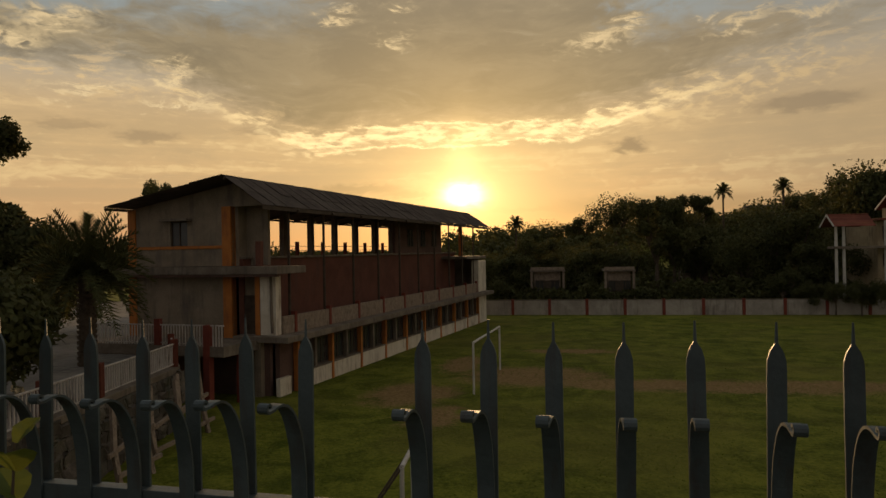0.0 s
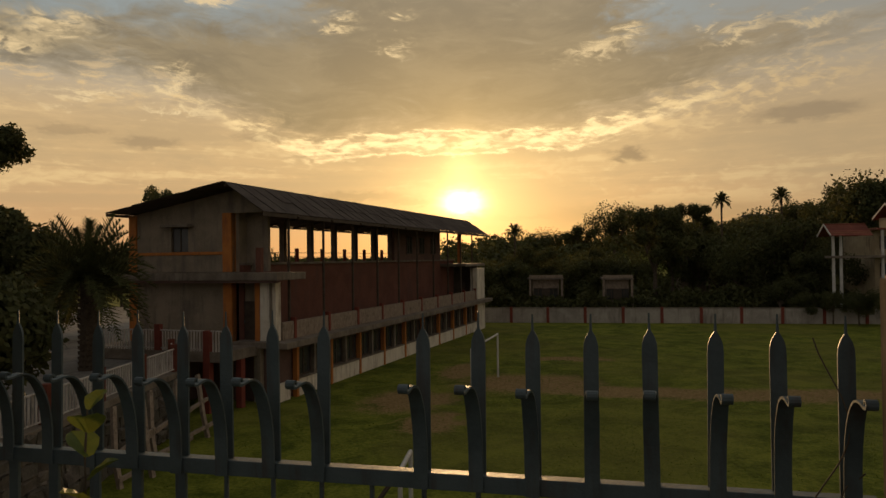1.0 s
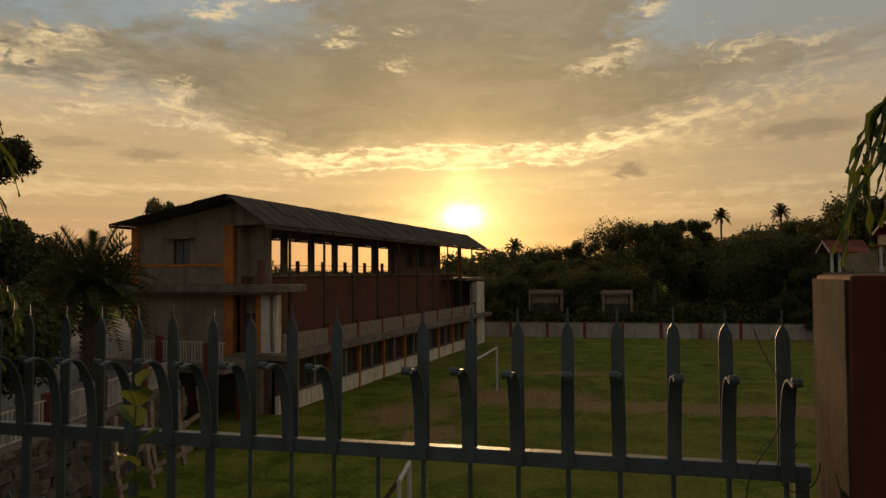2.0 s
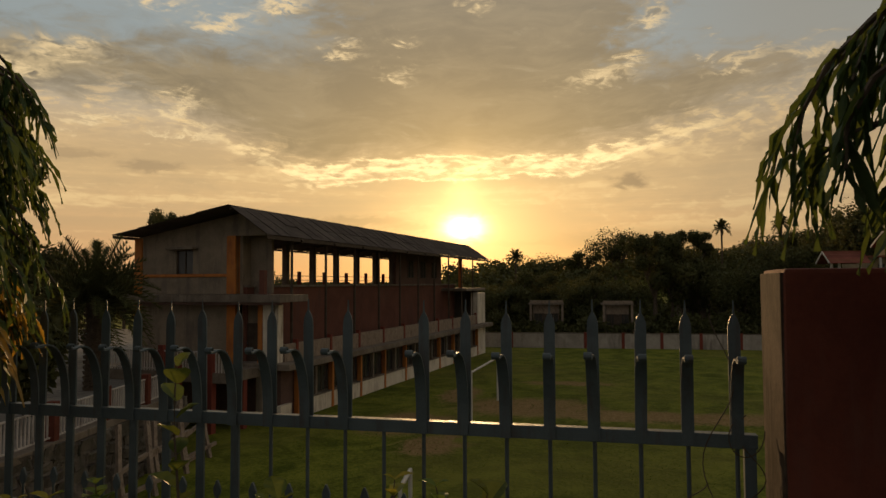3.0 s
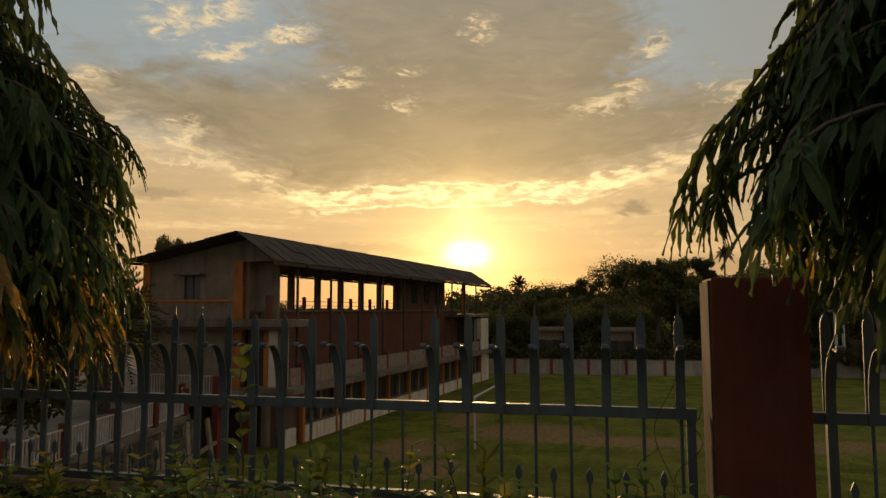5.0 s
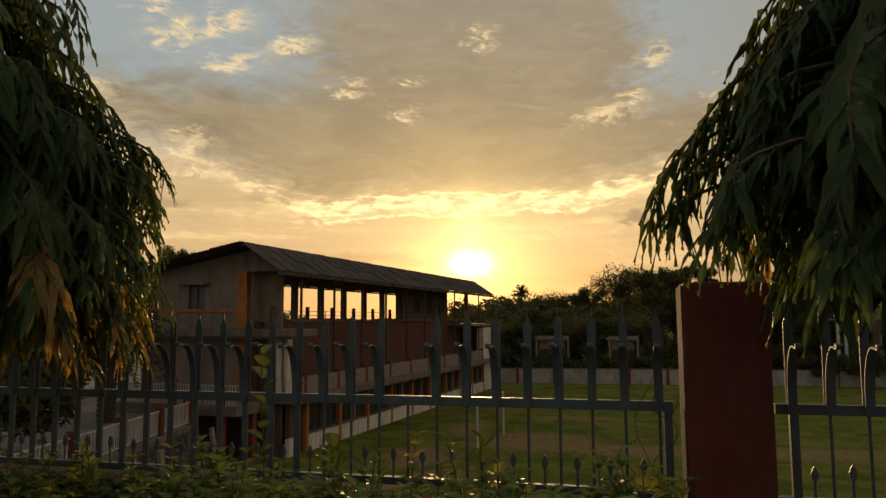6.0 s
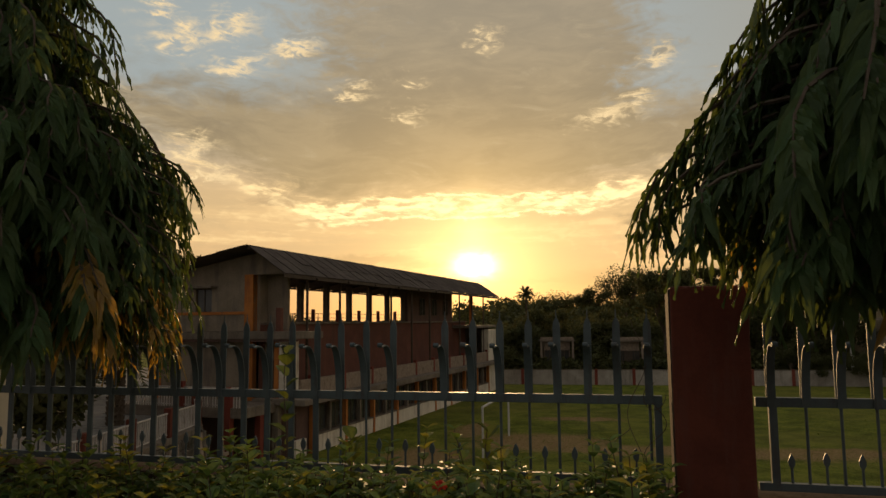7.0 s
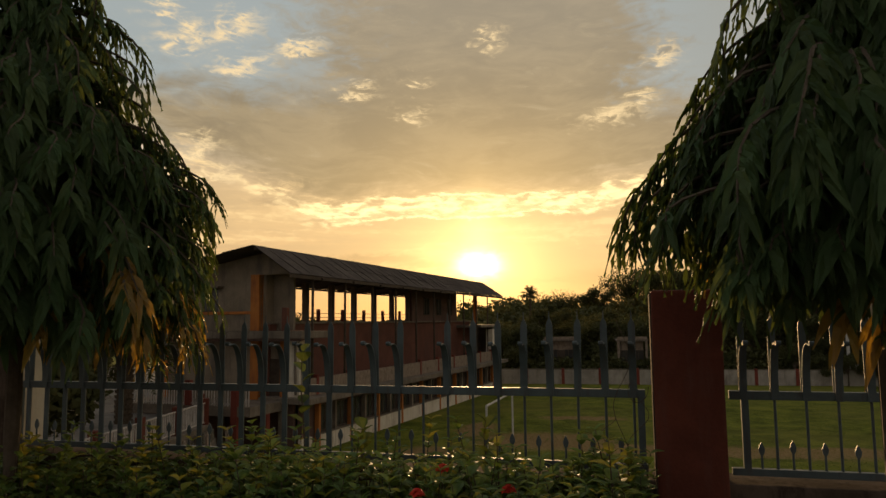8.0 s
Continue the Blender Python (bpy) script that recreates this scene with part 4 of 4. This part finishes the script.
def hedge():
    """A clipped ixora hedge along the fence: stems, upright shoots, glossy leaves, a few red flowers."""
    r = random.Random(5)
    root = thing("hedge", "low glossy green hedge with yellow shoots and red flowers", "hedge")
    wood = bmesh.new()
    V, F, VY, FY = [], [], [], []
    for _ in range(1050):
        x = r.uniform(-2.3, 1.02)
        y = -0.16 - 0.95 * r.random()
        top = 0.765 + 0.035 * (x + 2.5) + 0.11 * noise.noise(Vector((x * 2.3, y * 2, 0))) + r.uniform(-0.10, 0.06) - 0.10 * max(0, (-y - 0.85) / 0.25)
        if r.random() < 0.13:
            top += r.uniform(0.04, 0.16)
        lean = Vector((r.uniform(-0.25, 0.25), r.uniform(-0.25, 0.25), 1)).normalized()
        base = Vector((x, y, top - 0.34))
        tube(wood, [base, base + lean * 0.17, base + lean * 0.34], [0.004, 0.003, 0.0015], 4, cap=False)
        young = r.random() < 0.22
        for i in range(7):
            h = 0.08 + 0.26 * i / 6
            a0 = i * 1.571 + r.uniform(-0.4, 0.4)
            for a in (a0, a0 + math.pi):
                out = Vector((math.cos(a), math.sin(a), r.uniform(0.25, 1.1))).normalized()
                ln = r.uniform(0.05, 0.088) * (0.75 if i > 5 else 1)
                tgt = (VY, FY) if young and i > 3 else (V, F)
                leaf_blade(*tgt, base + lean * h, out, Vector((0, 0, 1)), ln, ln * 0.30, 0.05, 0.25, segs=4, taper=0.05)
    part("stemwork", wood, BARK, root)
    tagged(part("foliage", sheet_mesh("foliage", V, F, HEDGE), None, root), kind="stuff")
    tagged(part("young_foliage", sheet_mesh("young_foliage", VY, FY, HEDGE_Y), None, root, "yellow-green young leaves"), kind="stuff")
    # flower heads
    for (x, y, z) in ((0.30, -0.75, 0.90), (0.58, -0.92, 0.875), (0.27, -0.98, 0.86)):
        bm = bmesh.new()
        for _ in range(34):
            a, e = r.uniform(0, 6.28), r.uniform(0.1, 1.4)
            d = Vector((math.cos(a) * math.cos(e), math.sin(a) * math.cos(e), math.sin(e)))
            c = Vector((x, y, z)) + d * 0.026
            s = d.cross(Vector((0, 0, 1))).normalized() * 0.007
            u = d.cross(s).normalized() * 0.007
            f = [bm.verts.new(c + s), bm.verts.new(c + u + d * 0.003), bm.verts.new(c - s), bm.verts.new(c - u + d * 0.003)]
            bm.faces.new(f)
            tube(bm, [Vector((x, y, z)), c], 0.0012, 4, cap=False)
        part("flower_head", bm, PETAL, root, "small red flower cluster")


hedge()


def tall_shoot(x, y, z0, z1, seed, name="garden_shoot"):
    """A single shoot with broad leaves that stands above the hedge."""
    r = random.Random(seed)
    root = thing(name, "slender garden shoot with broad green leaves", "plant", group="garden shoots")
    pts = [(x + 0.01 * math.sin(i), y, z0 + (z1 - z0) * i / 6) for i in range(7)]
    part("stem", tube(bmesh.new(), pts, [0.005, 0.0045, 0.004, 0.0035, 0.003, 0.0025, 0.002], 6), BARK, root)
    V, F = [], []
    for i in range(9):
        f = 0.35 + 0.65 * i / 8
        a = i * 2.4 + seed
        out = Vector((math.cos(a), math.sin(a), 0.5 + 0.6 * f)).normalized()
        ln = r.uniform(0.06, 0.10)
        leaf_blade(V, F, Vector((x, y, z0 + (z1 - z0) * f)), out, Vector((0, 0, 1)), ln, ln * 0.42, 0.05, 0.2, taper=0.15)
    part("foliage", sheet_mesh("foliage", V, F, SHOOT), None, root)


tall_shoot(-0.48, -0.34, 0.75, 1.33, 1)
tall_shoot(-0.20, -0.30, 0.70, 0.98, 2)
tall_shoot(0.37, -0.28, 0.70, 1.02, 3)


def vine():
    root = thing("dry_vine", "thin dry vine tendrils hanging on the iron fence", "vine")
    for x, z0, z1, s, ph in ((0.93, 0.78, 1.46, 0.035, 0.4), (1.00, 0.80, 1.20, 0.04, 2.0), (0.86, 0.78, 1.02, 0.03, 4.0)):
        pts = [(x + s * math.sin(ph + i * 0.42) + 0.004 * i * s * 10, -0.03 + 0.012 * math.cos(i * 0.5 + ph), z0 + (z1 - z0) * i / 24) for i in range(25)]
        part("tendril", tube(bmesh.new(), pts, 0.0016, 5), BARK, root)
    loop = [(1.02 + 0.045 * math.cos(a * 0.3), -0.03, 1.16 - 0.06 * math.sin(a * 0.3) - 0.002 * a) for a in range(14)]
    part("tendril", tube(bmesh.new(), loop, 0.0016, 5), BARK, root)


vine()


# ---------------------------------------------------------------- trees and houses beyond
def clump_crown(r, radius, height, n, leaf, ragged=0.12):
    """Vertices and faces of a ragged crown made of small leaf clumps on lobes."""
    V, F = [], []
    lobes = [(Vector((r.gauss(0, 0.45) * radius, r.gauss(0, 0.45) * radius, height * (0.45 + 0.5 * r.random()))), radius * r.uniform(0.28, 0.52)) for _ in range(11)]
    for _ in range(n):
        c, s = lobes[r.randrange(len(lobes))]
        d = Vector((r.gauss(0, 1), r.gauss(0, 1), r.gauss(0, 0.8))).normalized()
        p = c + d * s * (r.random() ** 0.4 + ragged * r.random() ** 3)
        q = Vector((r.gauss(0, 1), r.gauss(0, 1), r.gauss(0, 1))).normalized()
        t = q.cross(d).normalized()
        u = q * leaf * r.uniform(0.6, 1.3)
        t = t * leaf * r.uniform(0.35, 0.7)
        k = len(V)
        V += [tuple(p - u), tuple(p + t), tuple(p + u), tuple(p - t)]
        F.append((k, k + 1, k + 2, k + 3))
    return V, F, lobes


def broad_tree_kind(seed, radius, height, n=6500, leaf=0.17):
    r = random.Random(seed)
    V, F, lobes = clump_crown(r, radius, height, n, leaf)
    crown = sheet_mesh("crown", V, F, FARLEAF)
    bm = bmesh.new()
    tube(bm, [(0, 0, -0.5), (0.1, 0, height * 0.25), (0, 0.1, height * 0.5), (0, 0, height * 0.8)], [0.05 * height * 0.6, 0.04 * height * 0.55, 0.02 * height * 0.6, 0.05], 8)
    for c, s in lobes[:6]:
        tube(bm, [(0, 0.05, height * 0.38), c * 0.6 + Vector((0, 0, height * 0.16)), c], [0.016 * height, 0.01 * height, 0.03], 6)
    trunk = mesh_of(bm, "trunk", BARK)
    return trunk, crown


def frond_into(V, F, base, yaw, length, rise, droop, n=16, leaf=0.5, width=0.05):
    """One arching feather frond: a thin rachis with leaflets in a shallow V along it."""
    d0 = Vector((math.cos(yaw), math.sin(yaw), 0))
    side = Vector((-math.sin(yaw), math.cos(yaw), 0))
    prev = None
    for i in range(n + 1):
        f = i / n
        p = base + d0 * length * f * (1 - 0.12 * f) + Vector((0, 0, rise * f - droop * f * f))
        if prev is not None:
            along = (p - prev).normalized()
            up = side.cross(along)
            if up.z < 0:
                up = -up
            k = len(V)
            w = 0.02 * (1 - f) + 0.006
            V += [tuple(prev - side * w), tuple(prev + side * w), tuple(p + side * w), tuple(p - side * w)]
            F.append((k, k + 1, k + 2, k + 3))
            for s in (-1, 1):
                ln = leaf * (math.sin(math.pi * min(0.95, f * 0.75 + 0.2)) ** 0.6)
                sway = 0.28 * math.sin(i * 2.1 + s + yaw * 5)
                tip = p + side * s * ln * (0.62 + 0.15 * sway) + along * ln * 0.72 + up * ln * (0.3 + sway)
                k = len(V)
                V += [tuple(p - along * width), tuple(p + along * width), tuple(tip)]
                F.append((k, k + 1, k + 2))
        prev = p


def palm_kind(seed, trunk_h, frond_len, fronds, leaf, thick):
    r = random.Random(seed)
    V, F = [], []
    for i in range(fronds):
        yaw = i * 2.399 + r.uniform(-0.2, 0.2)
        e = i / fronds
        reach = frond_len * r.uniform(0.85, 1.05) * (0.55 + 0.45 * min(1.0, e * 2.2))
        frond_into(V, F, Vector((0, 0, trunk_h)), yaw, reach, frond_len * (1.30 - 1.35 * e), frond_len * (0.40 + 0.34 * e), 34, leaf)
    bm = tube(bmesh.new(), [(0, 0, -0.4), (0.05, 0, trunk_h * 0.5), (0, 0, trunk_h + 0.1)], [thick * 1.15, thick, thick * 0.95], 10)
    for k in range(int(trunk_h / 0.22)):
        z = k * 0.22
        tube(bm, [(0.03, 0, z), (0.03, 0, z + 0.14)], [thick * 1.12, thick * 1.2], 9, cap=False)
    return mesh_of(bm, "trunk", BARK), sheet_mesh("crown", V, F, FARLEAF)


def plant(name, label, kind, m, group=""):
    root = thing(name, label, "palm" if "palm" in name else "tree", m, group)
    part("trunk", kind[0], None, root)
    part("crown", kind[1], None, root)
    return root


BROAD = [broad_tree_kind(s, rd, h) for s, rd, h in ((1, 3.6, 8.5), (2, 4.4, 9.5), (3, 2.8, 9.0), (4, 5.0, 8.0), (5, 3.2, 7.0), (6, 2.4, 10.5))]
TALL_PALM = palm_kind(7, 9.8, 1.45, 20, 0.55, 0.12)
DATE = palm_kind(9, 3.7, 3.05, 84, 0.58, 0.34)

# date palm and big trees in the yard beside the school
plant("date_palm", "bushy date palm in the yard before the school", DATE, pose(-21.0, 23.7, YARD_Z))
plant("tree", "dense dark leafy tree behind the date palm", broad_tree_kind(52, 3.3, 7.2, 34000, 0.16), pose(-30.8, 27.4, YARD_Z - 0.3, 0, 0, 40), "yard trees")
big = broad_tree_kind(41, 3.3, 5.4, 40000, 0.15)
big_tree = plant("tree", "large dark leafy tree beside the yard", big, pose(-19.9, 15.0, YARD_Z - 0.2), "yard trees")
bough_v, bough_f, _ = clump_crown(random.Random(3), 1.0, 1.6, 4200, 0.09)
bough = part("bough", sheet_mesh("bough", bough_v, bough_f, FARLEAF), None, big_tree, m=Matrix.Translation((1.75, 1.75, 7.25)))
part("limb", tube(bmesh.new(), [(-1.75, -1.75, -4.0), (-1.3, -1.1, -1.2), (0, 0, 0.9)], [0.14, 0.09, 0.03], 8), BARK, bough)
plant("tree", "large dark leafy tree beside the yard", BROAD[1], pose(-36, 25, YARD_Z - 0.5, 0, 0, 100), "yard trees")
plant("tree", "leafy tree behind the school roof", BROAD[5], pose(-34.3, 47.6, YARD_Z, 0, 0, 30) @ Matrix.Diagonal((0.62, 0.62, 1.02, 1)), "yard trees")
for bx, by, k, s in ((-31.5, 33.5, 4, 0.6), (-36, 31, 3, 0.6), (-40, 30, 1, 0.7)):
    plant("tree", "low leafy tree at the back of the yard", BROAD[k], pose(bx, by, YARD_Z - 0.6, 0, 0, bx * 31) @ Matrix.Scale(s, 4), "yard trees")
plant("tree", "leafy tree behind the school roof", BROAD[4], pose(-36, 70, FIELD, 0, 0, 80), "yard trees")
plant("tree", "leafy tree behind the school roof", BROAD[0], pose(-48, 60, FIELD, 0, 0, 80), "yard trees")


def at_bearing(az, d):
    a = radians(az)
    return 0.5 + d * math.sin(a), -1.3 + d * math.cos(a)


def woods():
    r = random.Random(17)
    # single trees behind the boundary wall
    for az, d, k, s in ((-10.5, 84, 4, 0.8), (-8.6, 82, 4, 0.9), (-7.4, 90, 0, 0.9), (-5.4, 93, 4, 1.05), (-2.7, 84, 4, 0.95), (-2.2, 95, 2, 1.0), (0.8, 96, 1, 0.9), (2.8, 84, 5, 1.12), (4.2, 86, 2, 1.15),
                        (6.0, 88, 0, 1.0), (7.6, 92, 1, 1.0), (9.2, 86, 3, 0.9), (11.0, 88, 2, 1.1), (12.6, 90, 0, 1.15), (14.0, 84, 4, 1.0), (17.5, 120, 1, 1.15), (20.0, 115, 1, 1.2), (22.5, 110, 3, 1.2),
                        (15.5, 120, 5, 1.0), (13.4, 77.5, 4, 0.42), (15.0, 77.0, 0, 0.34), (16.6, 76.5, 4, 0.40), (18.2, 76.0, 3, 0.36), (11.6, 78, 0, 0.5), (-11.8, 92, 4, 0.85), (-13.0, 110, 0, 0.9)):
        x, y = at_bearing(az, d)
        plant("tree", "dark leafy tree behind the boundary wall", BROAD[k], pose(x, y, climb_z(x, y), 0, 0, r.uniform(0, 360)) @ Matrix.Diagonal((s, s, s * r.uniform(0.9, 1.1), 1)), "trees behind the wall")
    # trees that break the skyline
    for az, d, k, s in ((-0.2, 165, 1, 1.6), (-3.2, 170, 0, 1.25), (-6.0, 180, 3, 1.15), (-8.5, 190, 1, 0.95), (2.7, 172, 2, 1.35), (4.6, 165, 5, 1.32), (5.9, 166, 5, 1.30), (4.4, 180, 0, 1.0), (14.6, 160, 0, 1.5), (15.8, 128, 2, 1.75), (16.9, 125, 1, 1.85), (18.2, 122, 5, 1.7), (19.6, 120, 1, 1.9), (21.5, 120, 1, 1.9), (12.6, 190, 4, 1.3)):
        x, y = at_bearing(az, d)
        plant("tree", "tall dark tree on the wooded skyline", BROAD[k], pose(x, y, climb_z(x, y), 0, 0, r.uniform(0, 360)) @ Matrix.Diagonal((s, s, s, 1)), "skyline trees")
    for az, d, s in ((7.7, 150, 1.42), (11.8, 145, 1.45), (-8.0, 110, 1.14)):
        x, y = at_bearing(az, d)
        plant("areca_palm", "slender areca palm above the trees", TALL_PALM, pose(x, y, climb_z(x, y), 0, 0, r.uniform(0, 360)) @ Matrix.Diagonal((s, s, s, 1)), "areca palms")
    # far woods on the slope, not countable
    V, F = [], []
    for _ in range(520):
        az, d = r.uniform(-50, 34), r.uniform(125, 420)
        x, y = at_bearing(az, d)
        if az < -14 and d < 200:
            continue
        z = climb_z(x, y)
        R, H = r.uniform(3, 6), r.uniform(5, 9) * (0.28 if az < -14 else 1.0)
        for _ in range(330):
            dv = Vector((r.gauss(0, 1), r.gauss(0, 1), r.gauss(0, 1))).normalized()
            p = Vector((x, y, z + H * 0.55)) + Vector((dv.x * R, dv.y * R, dv.z * H * 0.5)) * (0.65 + 0.45 * r.random())
            q = Vector((r.gauss(0, 1), r.gauss(0, 1), r.gauss(0, 1))).normalized() * 0.5
            t = q.cross(dv).normalized() * 0.34
            k = len(V)
            V += [tuple(p - q), tuple(p + t), tuple(p + q), tuple(p - t)]
            F.append((k, k + 1, k + 2, k + 3))
    tagged(new("woods", sheet_mesh("woods", V, F, FARLEAF)), "dense dark wooded hillside beyond the field", "woods", kind="stuff")
    # undergrowth along the back of the wall, thicket between the trees behind it
    V, F = [], []
    for _ in range(26000):
        x, y = r.uniform(-30, 66), r.uniform(84, 130)
        h = FIELD + max(0.0, climb_z(x, y) - FIELD) + (2.2 + 4.5 * abs(noise.noise(Vector((x * 0.13, y * 0.1, 1))))) * r.random() ** 0.6
        p = Vector((x, y, h))
        q = Vector((r.gauss(0, 1), r.gauss(0, 1), r.gauss(0, 1))).normalized() * 0.34
        t = q.cross(Vector((r.gauss(0, 1), r.gauss(0, 1), 1))).normalized() * 0.24
        k = len(V)
        V += [tuple(p - q), tuple(p + t), tuple(p + q), tuple(p - t)]
        F.append((k, k + 1, k + 2, k + 3))
    for _ in range(32000):
        x, y = r.uniform(-14, 62), r.uniform(76, 84)
        h = FIELD + (1.3 + 2.1 * abs(noise.noise(Vector((x * 0.2, y * 0.3, 4))))) * r.random() ** 0.5 * 1.3
        p = Vector((x, y, h))
        q = Vector((r.gauss(0, 1), r.gauss(0, 1), r.gauss(0, 1))).normalized() * 0.22
        t = q.cross(Vector((r.gauss(0, 1), r.gauss(0, 1), 1))).normalized() * 0.15
        k = len(V)
        V += [tuple(p - q), tuple(p + t), tuple(p + q), tuple(p - t)]
        F.append((k, k + 1, k + 2, k + 3))
    tagged(new("undergrowth", sheet_mesh("undergrowth", V, F, FARLEAF)), "dense shrubs behind the boundary wall", "shrubs", kind="stuff")


woods()


def flat_house(az, d, w, dep, h, z0, label, tank=False):
    """A small flat-roofed house with door, windows, porch posts and sometimes a roof tank."""
    x, y = at_bearing(az, d)
    root = thing("house", label, "house", pose(x, y, z0, 0, 0, -az + 4), "houses behind the wall")
    part("wall", box(-w / 2, 0, -1.9, w / 2, dep, h), PLASTER_OLD, root)
    part("roof", box(-w / 2 - 0.5, -0.7, h, w / 2 + 0.5, dep + 0.4, h + 0.18, 0.02), CONCRETE, root)
    part("parapet", box(-w / 2 - 0.4, -0.6, h + 0.18, w / 2 + 0.4, -0.45, h + 0.5, 0.02), PLASTER_OLD, root)
    for px in (-w / 2 - 0.3, w / 2 + 0.3):
        part("porch_post", box(px - 0.12, -0.62, -1.9, px + 0.12, -0.4, h), PLASTER_OLD, root)
    for k in (-0.28, 0.28):
        window(root, w * k - 0.55, w * k + 0.55, 0.9, 2.1, -0.03)
    part("door", box(-0.45, -0.05, 0, 0.45, 0.0, 2.05), DARKWOOD, root)
    if tank:
        part("water_tank", tube(bmesh.new(), [(w * 0.2, dep / 2, h + 0.18), (w * 0.2, dep / 2, h + 1.1), (w * 0.2, dep / 2, h + 1.25)], [0.5, 0.5, 0.2], 14), WHITE, root, "white roof water tank")


flat_house(-5.6, 82, 3.0, 4, 3.1, -4.0, "low cream house with flat concrete roof among trees")
flat_house(0.0, 80, 2.4, 4, 3.1, -4.0, "small cream house with porch posts behind the wall")
flat_house(5.6, 90, 3.0, 3, 3.4, -2.4, "narrow white outbuilding half hidden by trees", True)
flat_house(10.6, 240, 12.0, 6, 2.6, 11.0, "long pale building on the wooded ridge")


def villa():
    """The two-storey house with red tiled roofs and columned balconies."""
    x, y = at_bearing(16.75, 80)
    root = thing("villa", "two-storey house with red tiled roofs and columned balconies", "house", pose(x, y, -0.85, 0, 0, 10) @ Matrix.Scale(0.8, 4))
    W = 9.0
    part("wall", box(2.3, 1.2, -5.2, W, 9, 5.95), VILLAWALL, root)
    part("lower_floor_slab", box(-3.6, -0.4, 2.55, W, 1.4, 2.85, 0.03), CONCRETE, root)
    part("upper_floor_slab", box(1.9, -0.2, 5.95, W + 0.4, 9.2, 6.2, 0.03), TILE, root)
    for cx in (-3.2, -2.3, 2.6, 5.0, 7.2):
        part("column", tube(bmesh.new(), [(cx, 0, -5.2), (cx, 0, 2.55)], [0.2, 0.17], 12), WHITE, root)
        part("column", tube(bmesh.new(), [(cx, 0, 2.85), (cx, 0, 5.3 if cx < 0 else 5.95)], [0.19, 0.16], 12), WHITE, root)
    def gable_roof(name, x0, x1, y0, y1, z0, z1):
        ym = (y0 + y1) / 2
        rf = part(name, tube(bmesh.new(), [(x0, ym, z1 + 0.03), (x1, ym, z1 + 0.03)], 0.09, 8), TILE, root, "red tiled gable roof")
        for a, b in ((y0, ym), (y1, ym)):
            for row in range(6):
                f0, f1 = row / 6, (row + 1) / 6
                bm = bmesh.new()
                ends = []
                for f, lift in ((f0, 0.035), (f1, 0.0)):
                    yy, zz = a + (b - a) * f, z0 + (z1 - z0) * f + lift
                    ends.append([bm.verts.new((x0, yy, zz)), bm.verts.new((x1, yy, zz)), bm.verts.new((x1, yy, zz - 0.09)), bm.verts.new((x0, yy, zz - 0.09))])
                for i in range(4):
                    bm.faces.new((ends[0][i], ends[0][(i + 1) % 4], ends[1][(i + 1) % 4], ends[1][i]))
                bm.faces.new(ends[0])
                bm.faces.new(ends[1][::-1])
                bmesh.ops.recalc_face_normals(bm, faces=bm.faces)
                part("tile_course", bm, TILE, rf)
        g = bmesh.new()
        strip(g, [(x0 - 0.03, y0, z0), (x0 - 0.03, ym, z1), (x0 - 0.03, y1, z0)], 0.08, 0.22, Vector((1, 0, 0)))
        part("bargeboard", g, WHITE, rf, "white bargeboard")
        return rf
    gable_roof("roof", -3.9, 1.0, -1.0, 2.6, 5.3, 6.7)
    gable_roof("upper_roof", 4.4, W + 0.5, -0.4, 5.6, 7.5, 9.3)
    part("upper_wall", box(4.9, 0.6, 6.2, W, 5.0, 7.6), VILLAWALL, root)
    balcony = part("balcony", box(3.2, -0.35, 6.95, W, -0.2, 7.1), WHITE, root, "white balcony balustrade")
    bal = mesh_of(box(-0.06, -0.32, 6.2, 0.06, -0.22, 6.95), "baluster", WHITE)
    for i in range(20):
        part("baluster", bal, None, balcony, m=Matrix.Translation((3.3 + i * 0.28, 0, 0)))
    for wx in (2.9, 4.0, 5.4, 6.4, 7.6):
        window(root, wx, wx + 0.8, 3.6, 5.2, 1.16)
        window(root, wx, wx + 0.8, 0.3, 1.9, 1.16)
    for wx in (5.6, 7.2):
        window(root, wx, wx + 0.9, 6.45, 7.4, 0.56)


villa()
